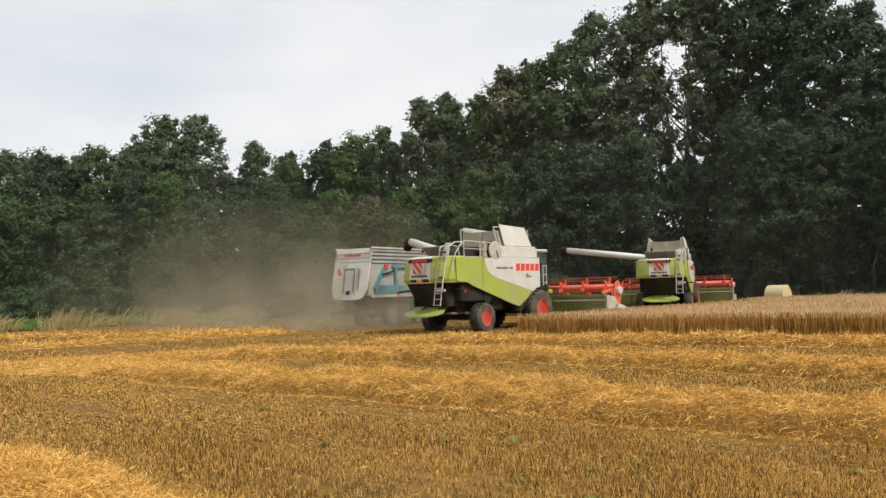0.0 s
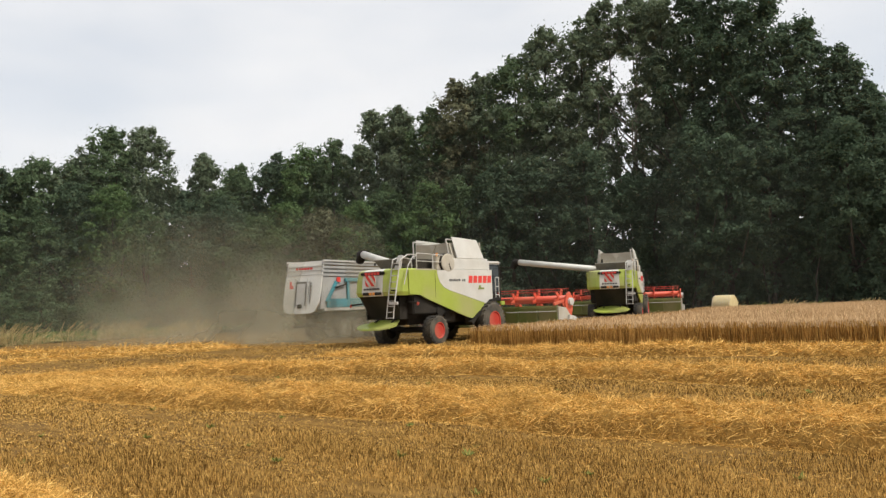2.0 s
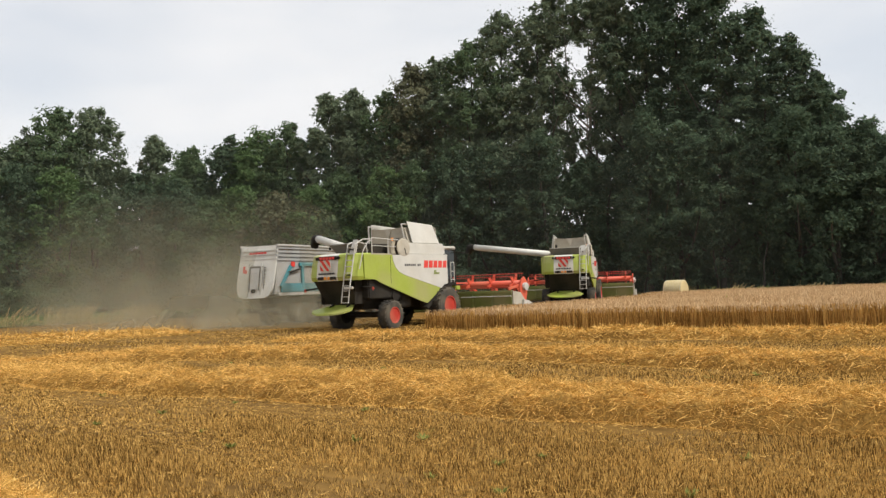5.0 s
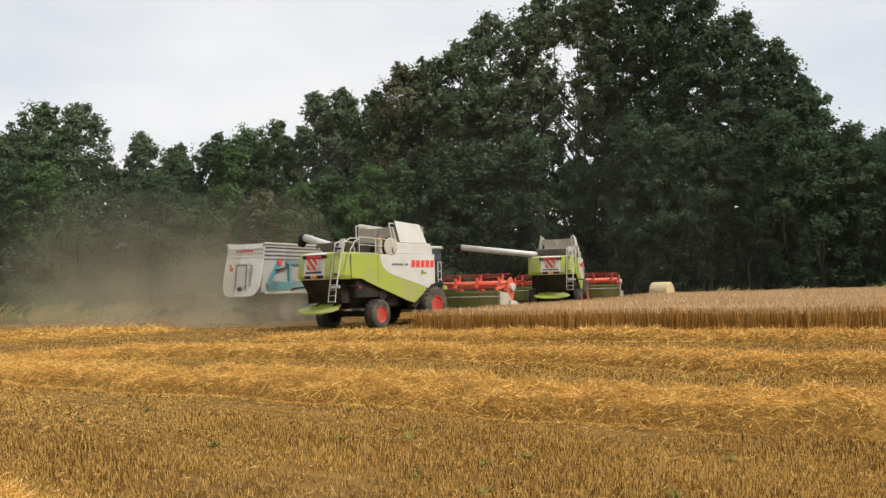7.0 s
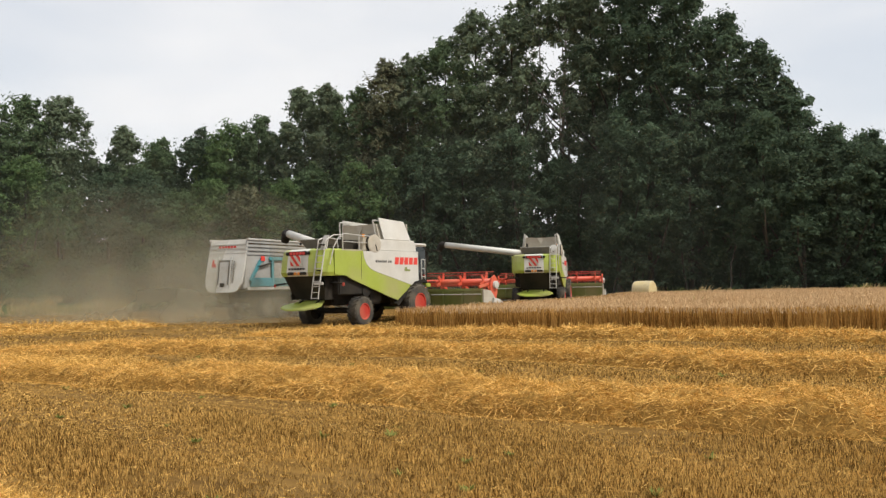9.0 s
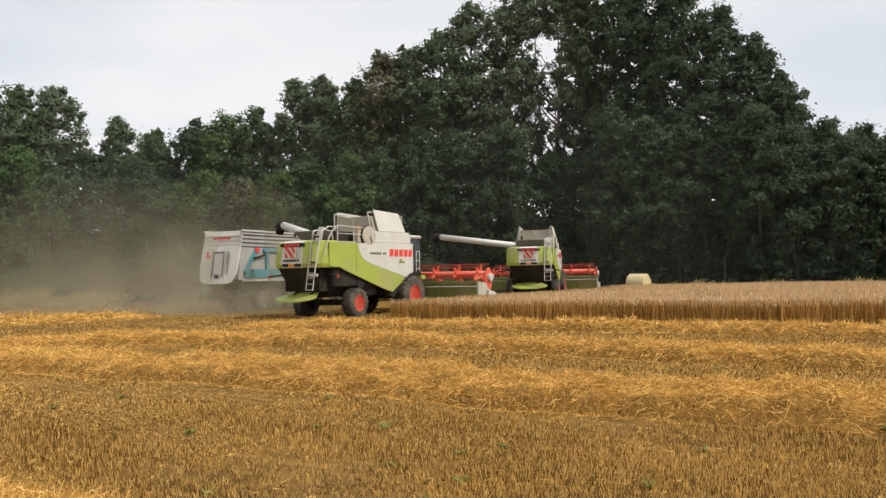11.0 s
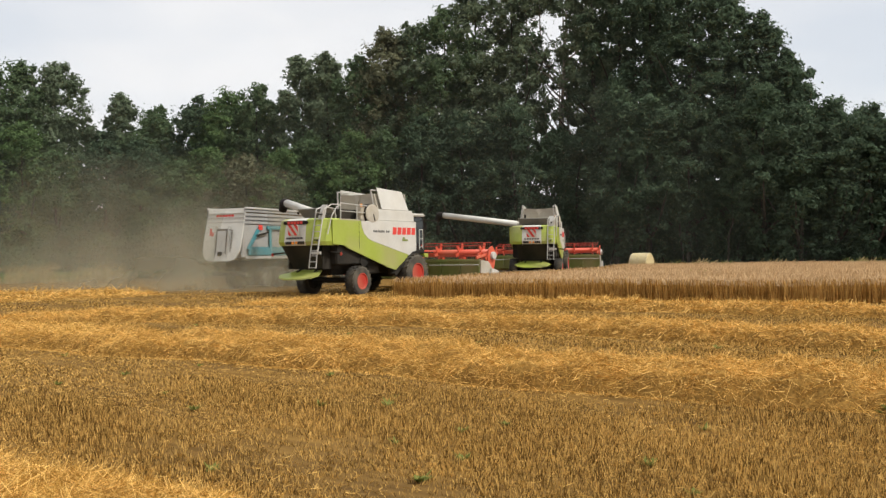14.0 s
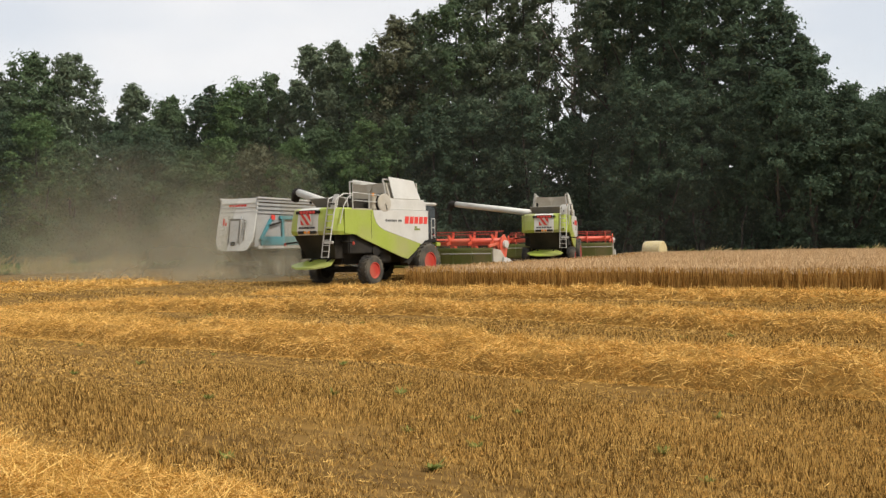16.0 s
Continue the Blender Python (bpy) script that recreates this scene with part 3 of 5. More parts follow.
def tree(name, x, y, height, radius, low, leaf, bark, label, seed, count=9000, leaf_size=0.34, clumps=34, shape=0.6, lean=0.0, group="woodland trees", limbs=9, fill=1.0, girth=1.0):
    """low: where the crown begins, of the height; shape: the height of the crown's widest part, of the crown."""
    rng = np.random.default_rng(seed)
    root = tagged(new(name), label, "tree", group)
    root.location = (x, y, float(rise(x, y)))
    h0 = height * low
    # trunk
    verts, faces = [], []
    bend = rng.normal(0, 0.25, (6, 2)).cumsum(0) * 0.5
    tz = np.linspace(0, height * 0.93, 7)
    line = [np.array([bend[max(i - 1, 0)][0] * (i > 0) + lean * z, bend[max(i - 1, 0)][1] * (i > 0), z - (0.1 if i == 0 else 0)]) for i, z in enumerate(tz)]
    r0 = (0.10 + height * 0.011) * girth
    limb(verts, faces, line, [r0 * (1 - 0.9 * i / 6) for i in range(7)], 8)
    # clumps
    clumps = int(clumps * 1.5)
    cz = rng.uniform(0, 1, clumps) ** 0.85
    cz[0], cz[1], cz[2] = 1.0, 0.93, 0.96
    prof = np.where(cz < shape, 0.55 + 0.45 * np.sin(cz / shape * math.pi / 2), np.clip(np.cos(np.clip((cz - shape) / (1 - shape), 0, 1) * math.pi / 2), 0, 1) ** 0.55)
    ang = rng.uniform(0, math.tau, clumps)
    rad = radius * prof * np.sqrt(rng.uniform(0.10, 1.0, clumps)) * rng.uniform(0.85, 1.22, clumps)
    cs = (rng.uniform(0.07, 0.22, clumps) * radius + 0.33) * np.where(rng.uniform(0, 1, clumps) < 0.25, 1.5, 1.0)
    upper = cz > shape
    sprig = rng.uniform(0, 1, clumps) < 0.28
    sprig[:3] = False
    cs = np.where(sprig, cs * 0.55, np.where(upper, cs * 0.85, cs))
    rad = np.where(sprig, rad * 1.06 + 0.05 * radius, rad)
    z = h0 + cz * (height - h0 - cs * 0.5) + np.where(upper, rng.uniform(-0.07, 0.035, clumps) * (height - h0), 0)
    z[:3] = h0 + cz[:3] * (height - h0 - cs[:3] * 0.5)
    ax = np.interp(z, tz, [p[0] for p in line])
    ay = np.interp(z, tz, [p[1] for p in line])
    centres = np.stack([ax + np.cos(ang) * rad, ay + np.sin(ang) * rad, z], 1)
    sizes = np.stack([cs, cs, cs * rng.uniform(0.6, 0.95, clumps)], 1) * fill
    order = np.argsort(-rad)[:limbs]
    for i in order:
        e = centres[i]
        zs = max(h0 * 0.55, e[2] - rad[i] * 0.9 - 0.8)
        st = np.array([np.interp(zs, tz, [p[0] for p in line]), np.interp(zs, tz, [p[1] for p in line]), zs])
        mid = (st + e) / 2 + [0, 0, -0.12 * rad[i]] + rng.normal(0, 0.15, 3)
        k = r0 * (1 - zs / height) * 0.55 + 0.03
        limb(verts, faces, [st, mid, e], [k, k * 0.65, k * 0.25], 5)
    trunk = new("trunk", mesh_np("trunk", np.array(verts), np.array(faces), bark, True))
    trunk.parent = root
    p, d, share = crown_points(rng, centres, sizes, max(20, count // clumps))
    v, f = leaves(rng, p, d, leaf_size, share)
    crown = new("crown", mesh_np("crown", v, f, leaf))
    crown.parent = root
    return root


# trees that make the skyline: azimuth, elevation of the top, crown radius, kind
SKYLINE = [
    (-34.0, 9.6, 4.5, "A"), (-30.5, 9.2, 4.4, "B"), (-27.4, 9.4, 4.2, "A"), (-24.8, 9.2, 4.0, "B"), (-22.4, 9.8, 4.2, "A"),
    (-20.2, 10.2, 3.8, "C"), (-18.3, 11.6, 3.6, "A"), (-16.1, 11.8, 3.6, "C"), (-12.7, 10.3, 1.9, "C"), (-10.3, 9.6, 3.0, "A"),
    (-8.0, 10.1, 3.2, "B"), (-5.9, 10.6, 3.4, "D"), (-3.7, 11.1, 3.2, "A"), (-1.3, 12.9, 3.2, "C"), (0.8, 13.3, 3.0, "C"),
    (2.8, 12.9, 3.4, "A"), (4.7, 14.7, 3.6, "E"), (6.6, 15.1, 3.8, "C"), (8.7, 16.2, 4.3, "A"), (10.8, 17.7, 4.5, "C"),
    (13.3, 18.5, 3.6, "C"), (16.2, 19.2, 4.2, "S"), (18.9, 19.0, 3.5, "C"), (20.4, 19.4, 4.2, "B"), (22.6, 19.3, 4.4, "B"),
    (25.0, 18.5, 4.2, "B"), (27.2, 16.5, 3.7, "B"), (29.2, 14.4, 3.3, "B"), (30.7, 12.2, 2.6, "B"), (33.2, 8.4, 3.4, "B"), (35.4, 8.6, 3.6, "B"),
    (37.6, 8.4, 3.6, "B"), (40.5, 8.6, 4.0, "B"),
]
LEAF = {"A": M_LEAF_A, "B": M_LEAF_B, "C": M_LEAF_C, "D": M_LEAF_D, "E": M_LEAF_E, "S": M_LEAF_C}
WORD = {"A": "tall broadleaf tree with dense mid-green crown", "B": "tall dark green broadleaf tree of the woodland edge",
        "C": "tall poplar with grey-green leaves above the woodland", "D": "bright green leafy tree of the woodland edge",
        "E": "tall tree with thin brownish withering leaves",
        "S": "sparse poplar with pale limbs showing through thin leaves"}
for i, (az, el, rad, kind) in enumerate(SKYLINE):
    dist = line_distance(az) + 5
    rad *= dist / 85
    x, y = polar(az, dist)
    high = 1.75 + dist * math.tan(radians(el))
    if kind == "S":
        tree("tree", x, y, high, rad, 0.34, LEAF[kind], M_BARK_PALE, WORD[kind], 100 + i, 8000, 0.21, 80, 0.55, 0.02, limbs=13, fill=0.8, girth=0.75)
    else:
        tree("tree", x, y, high, rad, 0.18, LEAF[kind], M_BARK, WORD[kind], 100 + i, 17500, 0.33, 150, 0.5)

# tall poplars whose crowns close above the gap
for k, (az, el, low) in enumerate(((14.4, 18.8, 0.66), (15.6, 19.3, 0.82), (16.9, 19.5, 0.82), (18.0, 19.2, 0.70))):
    dist = line_distance(az) + 7
    x, y = polar(az, dist)
    tree("tree", x, y, 1.75 + dist * math.tan(radians(el)), 2.4, low, M_LEAF_C, M_BARK_PALE, "tall poplar with a bare stem and a high crown", 1600 + k, 3600, 0.30, 40, 0.5, limbs=5, girth=0.5)

# lower trees in front, which close the woodland edge
rng_front = random.Random(5)
az = -36.0
i = 0
while az < 43:
    gap = 13.9 < az < 19.0
    el = float(np.interp(az, [-36, -20, -10, 0, 10, 22, 30, 42], [7.0, 7.6, 7.0, 8.2, 9.6, 10.5, 9.5, 6.8])) + rng_front.uniform(-1.0, 0.9)
    if gap:
        el = min(el, 8.3)
    dist = line_distance(az) + rng_front.uniform(-1.5, 1.5)
    x, y = polar(az, dist)
    kind = rng_front.choice("AABDAB" if az < 6 else "BBBBBA" if az < 22 else "BBBBBB")
    kind = "E" if -6.6 < az < -4.2 else kind
    tree("tree", x, y, 1.75 + dist * math.tan(radians(el)), rng_front.uniform(2.6, 3.6) * dist / 80, 0.08, LEAF[kind], M_BARK, "leafy tree in front of the woodland edge", 300 + i, 11500, 0.27, 120, 0.45, limbs=3)
    az += rng_front.uniform(1.9, 2.6)
    i += 1

# underwood
az = -37.0
while az < 8:
    dist = line_distance(az) - 3.0 + rng_front.uniform(-0.8, 0.8)
    x, y = polar(az, dist)
    kind = rng_front.choice("AB")
    tree("bush", x, y, rng_front.uniform(3.2, 5.6), rng_front.uniform(1.8, 2.6) * dist / 78, 0.04, LEAF[kind], M_BARK, "dark leafy bush at the foot of the woodland", 500 + i, 8000, 0.20, 60, 0.4, group="woodland bushes", limbs=5)
    az += rng_front.uniform(1.7, 2.5)
    i += 1

# low growth under the edge of the wood
az = 7.0
while az < 44:
    dist = line_distance(az) + 1.5 + rng_front.uniform(-1.6, 1.2)
    x, y = polar(az, dist)
    tree("bush", x, y, rng_front.uniform(1.8, 4.0), rng_front.uniform(1.8, 2.9), 0.02, M_LEAF_B, M_BARK, "low dark undergrowth beneath the trees", 800 + i, 3000, 0.20, 40, 0.35, group="woodland bushes", limbs=4)
    az += rng_front.uniform(1.5, 2.6)
    i += 1

# shrubs inside the wood
az = -40.0
while az < 46:
    dist = line_distance(az) + 8.5 + rng_front.uniform(-1.0, 1.0)
    x, y = polar(az, dist)
    tree("bush", x, y, rng_front.uniform(5.0, 7.0), 3.0 * dist / 88, 0.02, M_LEAF_B, M_BARK, "dark shrub inside the wood", 900 + i, 3200, 0.42, 40, 0.4, group="woodland bushes", limbs=3)
    az += rng_front.uniform(1.7, 2.2)
    i += 1

# shrubs that close the last gaps under the crowns
for k, az in enumerate((-14.6, -13.0, -11.4, 17.2, 18.6, 19.4, 20.4, 21.8, 23.4)):
    dist = line_distance(az) + 10.5
    x, y = polar(az, dist)
    tree("bush", x, y, 6.5, 3.2, 0.02, M_LEAF_B, M_BARK, "dark shrub inside the wood", 1200 + k, 4500, 0.36, 40, 0.4, group="woodland bushes", limbs=3)

for k, az in enumerate((-17.4, -16.2, -15.2, -14.2, -13.2, -12.2)):
    dist = line_distance(az) + 3.0
    x, y = polar(az, dist)
    tree("bush", x, y, 5.8, 2.3, 0.02, M_LEAF_B, M_BARK, "dark leafy bush at the foot of the woodland", 1220 + k, 8000, 0.24, 60, 0.4, group="woodland bushes", limbs=3)

# the wood's dense inner growth
az = -40.0
while az < 46:
    dist = line_distance(az) + 17.5
    x, y = polar(az, dist)
    tree("bush", x, y, rng_front.uniform(7.5, 9.0), 3.6, 0.0, M_LEAF_B, M_BARK, "dark dense growth deep in the wood", 1300 + i, 2000, 0.85, 40, 0.4, group="woodland bushes", limbs=2)
    az += 1.9
    i += 1

# slim leaning trees at the wood's edge, bare below
for k, (az, lean, high) in enumerate(((19.6, 0.16, 8.5), (20.7, 0.20, 8.0), (21.3, 0.12, 9.0), (24.3, -0.05, 9.0), (27.0, 0.06, 9.0))):
    x, y = polar(az, line_distance(az) - 1.6)
    tree("tree", x, y, high, 1.5, 0.5, M_LEAF_B, M_BARK, "slim leaning tree with a bare stem", 1500 + k, 5000, 0.21, 40, 0.5, lean, limbs=3, girth=0.55)

# trees deeper in the wood
az = -40.0
while az < 46:
    if not 14.3 < az < 18.8:
        dist = line_distance(az) + rng_front.uniform(11, 15)
        x, y = polar(az, dist)
        el = float(np.interp(az, [-40, -18, -13, -10, -6, 0, 10, 20, 26, 31, 33, 46], [8.8, 9.2, 8.6, 9.0, 9.8, 11.0, 13.4, 16.0, 15.0, 10.0, 7.6, 7.6]))
        tree("tree", x, y, 1.75 + dist * math.tan(radians(el)), 4.2, 0.06, M_LEAF_B, M_BARK, "dark tree deep in the wood", 700 + i, 3800, 0.53, 50, 0.5, limbs=4)
    az += rng_front.uniform(2.4, 3.0)
    i += 1


# ---- machines ----
def wheel(parent, c, r, w, rim_r, out, lugs=20, rim_mat=M_RED, rim_label="red steel rim"):
    """A tyre with lugs and a dished red rim. out: +1 or -1, the side that the rim faces."""
    prof = [(-w / 2, rim_r), (-w / 2, r * 0.86), (-w * 0.42, r * 0.95), (-w * 0.25, r * 0.975), (w * 0.25, r * 0.975), (w * 0.42, r * 0.95), (w / 2, r * 0.86), (w / 2, rim_r)]
    hub = new("wheel")
    hub.parent = parent
    hub.location = c
    bm = lathe_x(prof, 36, caps=False)
    for k in range(lugs):
        for s in (-1, 1):
            a = math.tau * (k + (0.5 if s > 0 else 0)) / lugs
            m = Matrix.Rotation(a, 3, "X") @ Matrix.Rotation(radians(32 * s), 3, "Z")
            box(bm, Matrix.Rotation(a, 3, "X") @ Vector((s * w * 0.24, 0, r * 0.97)), (w * 0.52, 0.06 * r / 0.9, r * 0.075), 0, m)
    part("tyre", bm, M_TYRE, hub, "dusty black lugged tyre")
    o = out * w / 2
    rim = lathe_x([(o * 0.96 - out * 0.02, rim_r * 1.02), (o * 1.02, rim_r * 1.02), (o * 1.02, rim_r * 0.92), (o * 0.62, rim_r * 0.72), (o * 0.55, rim_r * 0.30), (o * 0.82, rim_r * 0.24), (o * 0.84, 0.02)], 28)
    part("rim", rim, rim_mat, hub, rim_label)
    part("inner_rim", lathe_x([(-o * 0.7, rim_r), (-o * 0.6, rim_r), (-o * 0.6, 0.02)], 20), M_DARK, hub)
    return hub


def striped_board(parent, x, y, z, w, h):
    """White board with slanting red stripes, facing backwards."""
    b = part("warning_board", plate([(x - w / 2, y, z), (x + w / 2, y, z), (x + w / 2, y - 0.06, z + h), (x - w / 2, y - 0.06, z + h)], (0, -1, 0), 0.02), M_DOOR, parent, "white board with red slanting stripes")
    for k in range(-1, 2):
        pts = []
        for u, v in ((k * 0.55 + 0.05, 1.0), (k * 0.55 + 0.32, 1.0), (k * 0.55 + 0.87, 0.0), (k * 0.55 + 0.60, 0.0)):
            pts.append((u, v))
        # clip the stripe to the board
        pts = clip01(pts)
        if len(pts) > 2:
            part("stripe", plate([(x - w / 2 + u * w, y - 0.024 - 0.06 * v, z + v * h) for u, v in pts], (0, -1, 0), 0.006), M_LOGO, b)


def clip01(pts):
    for axis, lim, sign in ((0, 0.0, 1), (0, 1.0, -1)):
        out = []
        for p, q in zip(pts, pts[1:] + pts[:1]):
            a, b = sign * (p[axis] - lim) >= 0, sign * (q[axis] - lim) >= 0
            if a:
                out.append(p)
            if a != b:
                t = (lim - p[axis]) / (q[axis] - p[axis])
                out.append((p[0] + t * (q[0] - p[0]), p[1] + t * (q[1] - p[1])))
        pts = out
        if not pts:
            break
    return pts


def build_combine(tip=(-6.04, 3.25, 4.64)):
    root = tagged(new("combine_harvester"), "dusty lime green and white combine harvester with red reel", "combine harvester", "combine harvesters")
    P = lambda name, bm, mat, label="", parent=root, smooth=False: part(name, bm, mat, parent, label, smooth)
    # chassis and inner body
    P("chassis", B((0, 1.9, 1.25), (1.5, 5.2, 0.55), 0.05), M_DARK, "dusty black chassis")
    P("inner_body", B((0, 1.7, 2.35), (2.7, 5.3, 1.85), 0.05), M_DARK)
    P("rear_axle", T((-1.2, 0.24, 0.72), (1.2, 0.24, 0.72), 0.13), M_DARK)
    P("front_axle", T((-1.2, 3.98, 0.95), (1.2, 3.98, 0.95), 0.2), M_DARK)
    P("sieve_box", B((0, 0.35, 1.55), (1.7, 2.4, 0.55), 0.04), M_DARK)
    P("fuel_tank", B((0.95, 1.5, 1.25), (0.5, 0.9, 0.55), 0.08), M_DARK)
    P("elevator", B((1.28, 2.35, 1.75), (0.22, 0.35, 1.9), 0.03, Matrix.Rotation(radians(28), 3, "X")), M_DARK, "black grain elevator")
    for k in range(3):
        P("pulley", lathe_x([(0, 0.06), (0, 0.24 - 0.04 * k), (0.09, 0.24 - 0.04 * k), (0.09, 0.06)], 18, (1.3, 0.7 + 0.75 * k, 1.55 + 0.25 * (k % 2))), M_STEEL if k == 1 else M_DARK)
    for s in (1, -1):
        wheel(root, (s * 1.33, 3.98, 0.94), 0.94, 0.74, 0.47, s, 22)
        wheel(root, (s * 1.36, 0.24, 0.68), 0.68, 0.52, 0.36, s, 20)
        x0 = s * 1.42
        g = [(-1.30, 3.38), (0.42, 3.38), (0.47, 3.10), (0.60, 2.82), (0.84, 2.60), (1.15, 2.47), (3.72, 1.80), (3.18, 1.42), (2.70, 1.12), (2.2, 1.25), (-0.35, 2.14), (-0.62, 2.28), (-1.30, 2.34)]
        P("side_panel", plate([(x0, y, z) for y, z in g], (s, 0, 0), 0.07), M_GREEN, "lime green side panel")
        w = [(0.426, 3.38), (4.22, 3.38), (4.22, 1.97), (3.726, 1.805), (1.152, 2.476), (0.845, 2.606), (0.606, 2.825), (0.476, 3.105)]
        P("front_side_panel", plate([(x0, y, z) for y, z in w], (s, 0, 0), 0.075), M_WHITE, "white side panel")
        P("panel_seam", B((s * 1.494, 0.30, 2.72), (0.006, 0.012, 1.25)), M_DARK)
        # wheel arch
        bm = bmesh.new()
        arc = [(4.62, 2.02), (3.98, 1.90), (3.45, 1.52), (2.95, 1.20), (2.62, 0.92)]
        for a, b in zip(arc, arc[1:]):
            ang = math.atan2(b[1] - a[1], b[0] - a[0])
            box(bm, (s * 1.36, (a[0] + b[0]) / 2, (a[1] + b[1]) / 2), (0.42, math.hypot(b[0] - a[0], b[1] - a[1]) + 0.08, 0.15), 0, Matrix.Rotation(ang, 3, "X"))
        P("wheel_arch", bm, M_DARK, "black wheel arch")
        # markings: plain blocks
        if s > 0:
            for k in range(5):
                bar = [(2.50 + k * 0.34, 2.79), (2.50 + k * 0.34 + 0.27, 2.79), (2.50 + k * 0.34 + 0.31, 3.13), (2.50 + k * 0.34 + 0.04, 3.13)]
                P("marking", plate([(1.4965, y, z) for y, z in bar], (1, 0, 0), 0.005), M_LOGO, "red marking")
            for k in range(8):
                y = 1.25 + k * 0.13 + (0.08 if k > 5 else 0)
                P("marking", B((1.499, y, 2.92), (0.006, 0.09, 0.10)), M_INK, "dark grey marking")
            P("emblem", B((1.499, 3.4, 2.52), (0.006, 0.42, 0.09)), M_OLIVE, "small green emblem")
            P("emblem", B((1.499, 3.3, 2.62), (0.006, 0.16, 0.10)), M_OLIVE)
    # rear hood with rounded corners
    def ring(z, dy, grow):
        pts = [(-1.45, -0.9)]
        for a in range(180, 271, 15):
            pts.append((-1.45 + 0.85 + 0.85 * math.cos(radians(a)), -1.05 + 0.85 * math.sin(radians(a))))
        pts += [(-x, y) for x, y in pts[::-1]]
        return [(x * grow, y + dy, z) for x, y in pts]
    rings = [ring(2.28, -0.02, 1.0), ring(2.45, -0.08, 1.015), ring(3.0, -0.02, 1.0), ring(3.38, 0.06, 0.97), ring(3.46, 0.2, 0.93)]
    n = len(rings[0])
    mid = n // 2 - 1
    for name, sel, mat, lab in (("rear_hood", lambda i: i < mid, M_GREEN, "lime green rounded rear hood"), ("rear_hood", lambda i: i > mid, M_GREEN, "lime green rounded rear hood"), ("rear_panel", lambda i: i == mid, M_DOOR, "white rear panel")):
        bm = bmesh.new()
        vs = [[bm.verts.new(p) for p in r] for r in rings]
        for a, b in zip(vs, vs[1:]):
            for i in range(n - 1):
                if sel(i):
                    bm.faces.new((a[i], a[i + 1], b[i + 1], b[i]))
        for v in [v for v in bm.verts if not v.link_faces]:
            bm.verts.remove(v)
        geo = bmesh.ops.extrude_face_region(bm, geom=list(bm.faces))
        for v in [e for e in geo["geom"] if isinstance(e, bmesh.types.BMVert)]:
            v.co += Vector((0 if name == "rear_panel" else -0.03 * math.copysign(1, v.co.x), 0.04, 0))
        P(name, bm, mat, lab)
    striped_board(root, 0.0, -2.01, 2.72, 0.60, 0.46)
    for k in range(5):
        P("marking", B((-0.36 + k * 0.18, -1.94, 3.27), (0.14, 0.03, 0.12)), M_LOGO)
    P("sign_backing", B((0, -1.915, 3.27), (1.04, 0.06, 0.17), 0.01), M_DARK)
    for k in range(6):
        P("marking", B((-0.40 + k * 0.16, -2.0, 2.60), (0.12, 0.02, 0.08)), M_INK)
    for s in (1, -1):
        P("work_lamp", B((s * 0.62, -1.91, 3.27), (0.17, 0.08, 0.14), 0.03), M_DARK)
        P("tail_lamp", B((s * 0.36, -1.985, 2.40), (0.36, 0.05, 0.13), 0.015), M_DARK)
        P("reflector", B((s * 0.10, -1.99, 2.40), (0.12, 0.05, 0.12), 0.01), M_ORANGE)
        P("lamp_arm", path_tube(bmesh.new(), [(s * 0.9, -1.0, 1.98), (s * 1.45, -1.25, 1.98), (s * 1.95, -1.35, 1.93)], 0.04), M_DARK)
        P("side_lamp", B((s * 2.0, -1.36, 1.90), (0.11, 0.09, 0.15), 0.03), M_RED, "dull red side lamp")
    # straw outlet and chaff spreader
    P("straw_hood", plate([(-1.0, -1.78, 2.30), (1.0, -1.78, 2.30), (0.95, -1.15, 1.25), (-0.95, -1.15, 1.25)], (0, 1, 0.3), 0.06), M_DARK, "dark straw outlet")
    P("outlet_side", B((0.98, -0.9, 1.75), (0.05, 1.0, 1.0), 0.01), M_DARK)
    P("outlet_side", B((-0.98, -0.9, 1.75), (0.05, 1.0, 1.0), 0.01), M_DARK)
    sp = [(-0.62, -1.05, 1.22), (0.62, -1.05, 1.22), (1.12, -1.75, 1.02), (0.95, -2.0, 0.93), (0.5, -2.15, 0.86), (-0.5, -2.15, 0.86), (-0.95, -2.0, 0.93), (-1.12, -1.75, 1.02)]
    P("spreader_plate", plate(sp, (0, 0, -1), 0.06), M_GREEN, "lime green spreader plate")
    P("spreader_arm", T((-0.5, -0.6, 1.6), (-0.5, -1.4, 1.12), 0.04), M_DARK)
    P("spreader_arm", T((0.5, -0.6, 1.6), (0.5, -1.4, 1.12), 0.04), M_DARK)
    # deck, engine hood, rails
    P("engine_deck", B((0, 0.1, 3.40), (2.6, 2.6, 0.10), 0.02), M_TANK)
    P("engine_hood", plate([(-0.95, -0.50, 3.55), (0.95, -0.50, 3.55), (1.0, -0.85, 3.92), (-1.0, -0.85, 3.92)], (0, 0.4, 0.35), 0.10), M_HOOD, "dusty dark grey engine hood")
    P("engine_cover", B((0, 0.45, 3.66), (1.7, 1.3, 0.5), 0.06), M_DARK)
    P("exhaust", T((-0.75, 0.7, 3.8), (-0.75, 0.7, 4.25), 0.07), M_DARK)
    rail = bmesh.new()
    path_tube(rail, [(1.42, -0.75, 3.42), (1.42, -0.75, 4.12), (1.42, 1.25, 4.05), (1.42, 1.25, 3.42)], 0.024)
    path_tube(rail, [(1.42, -0.75, 3.78), (1.42, 1.25, 3.74)], 0.02)
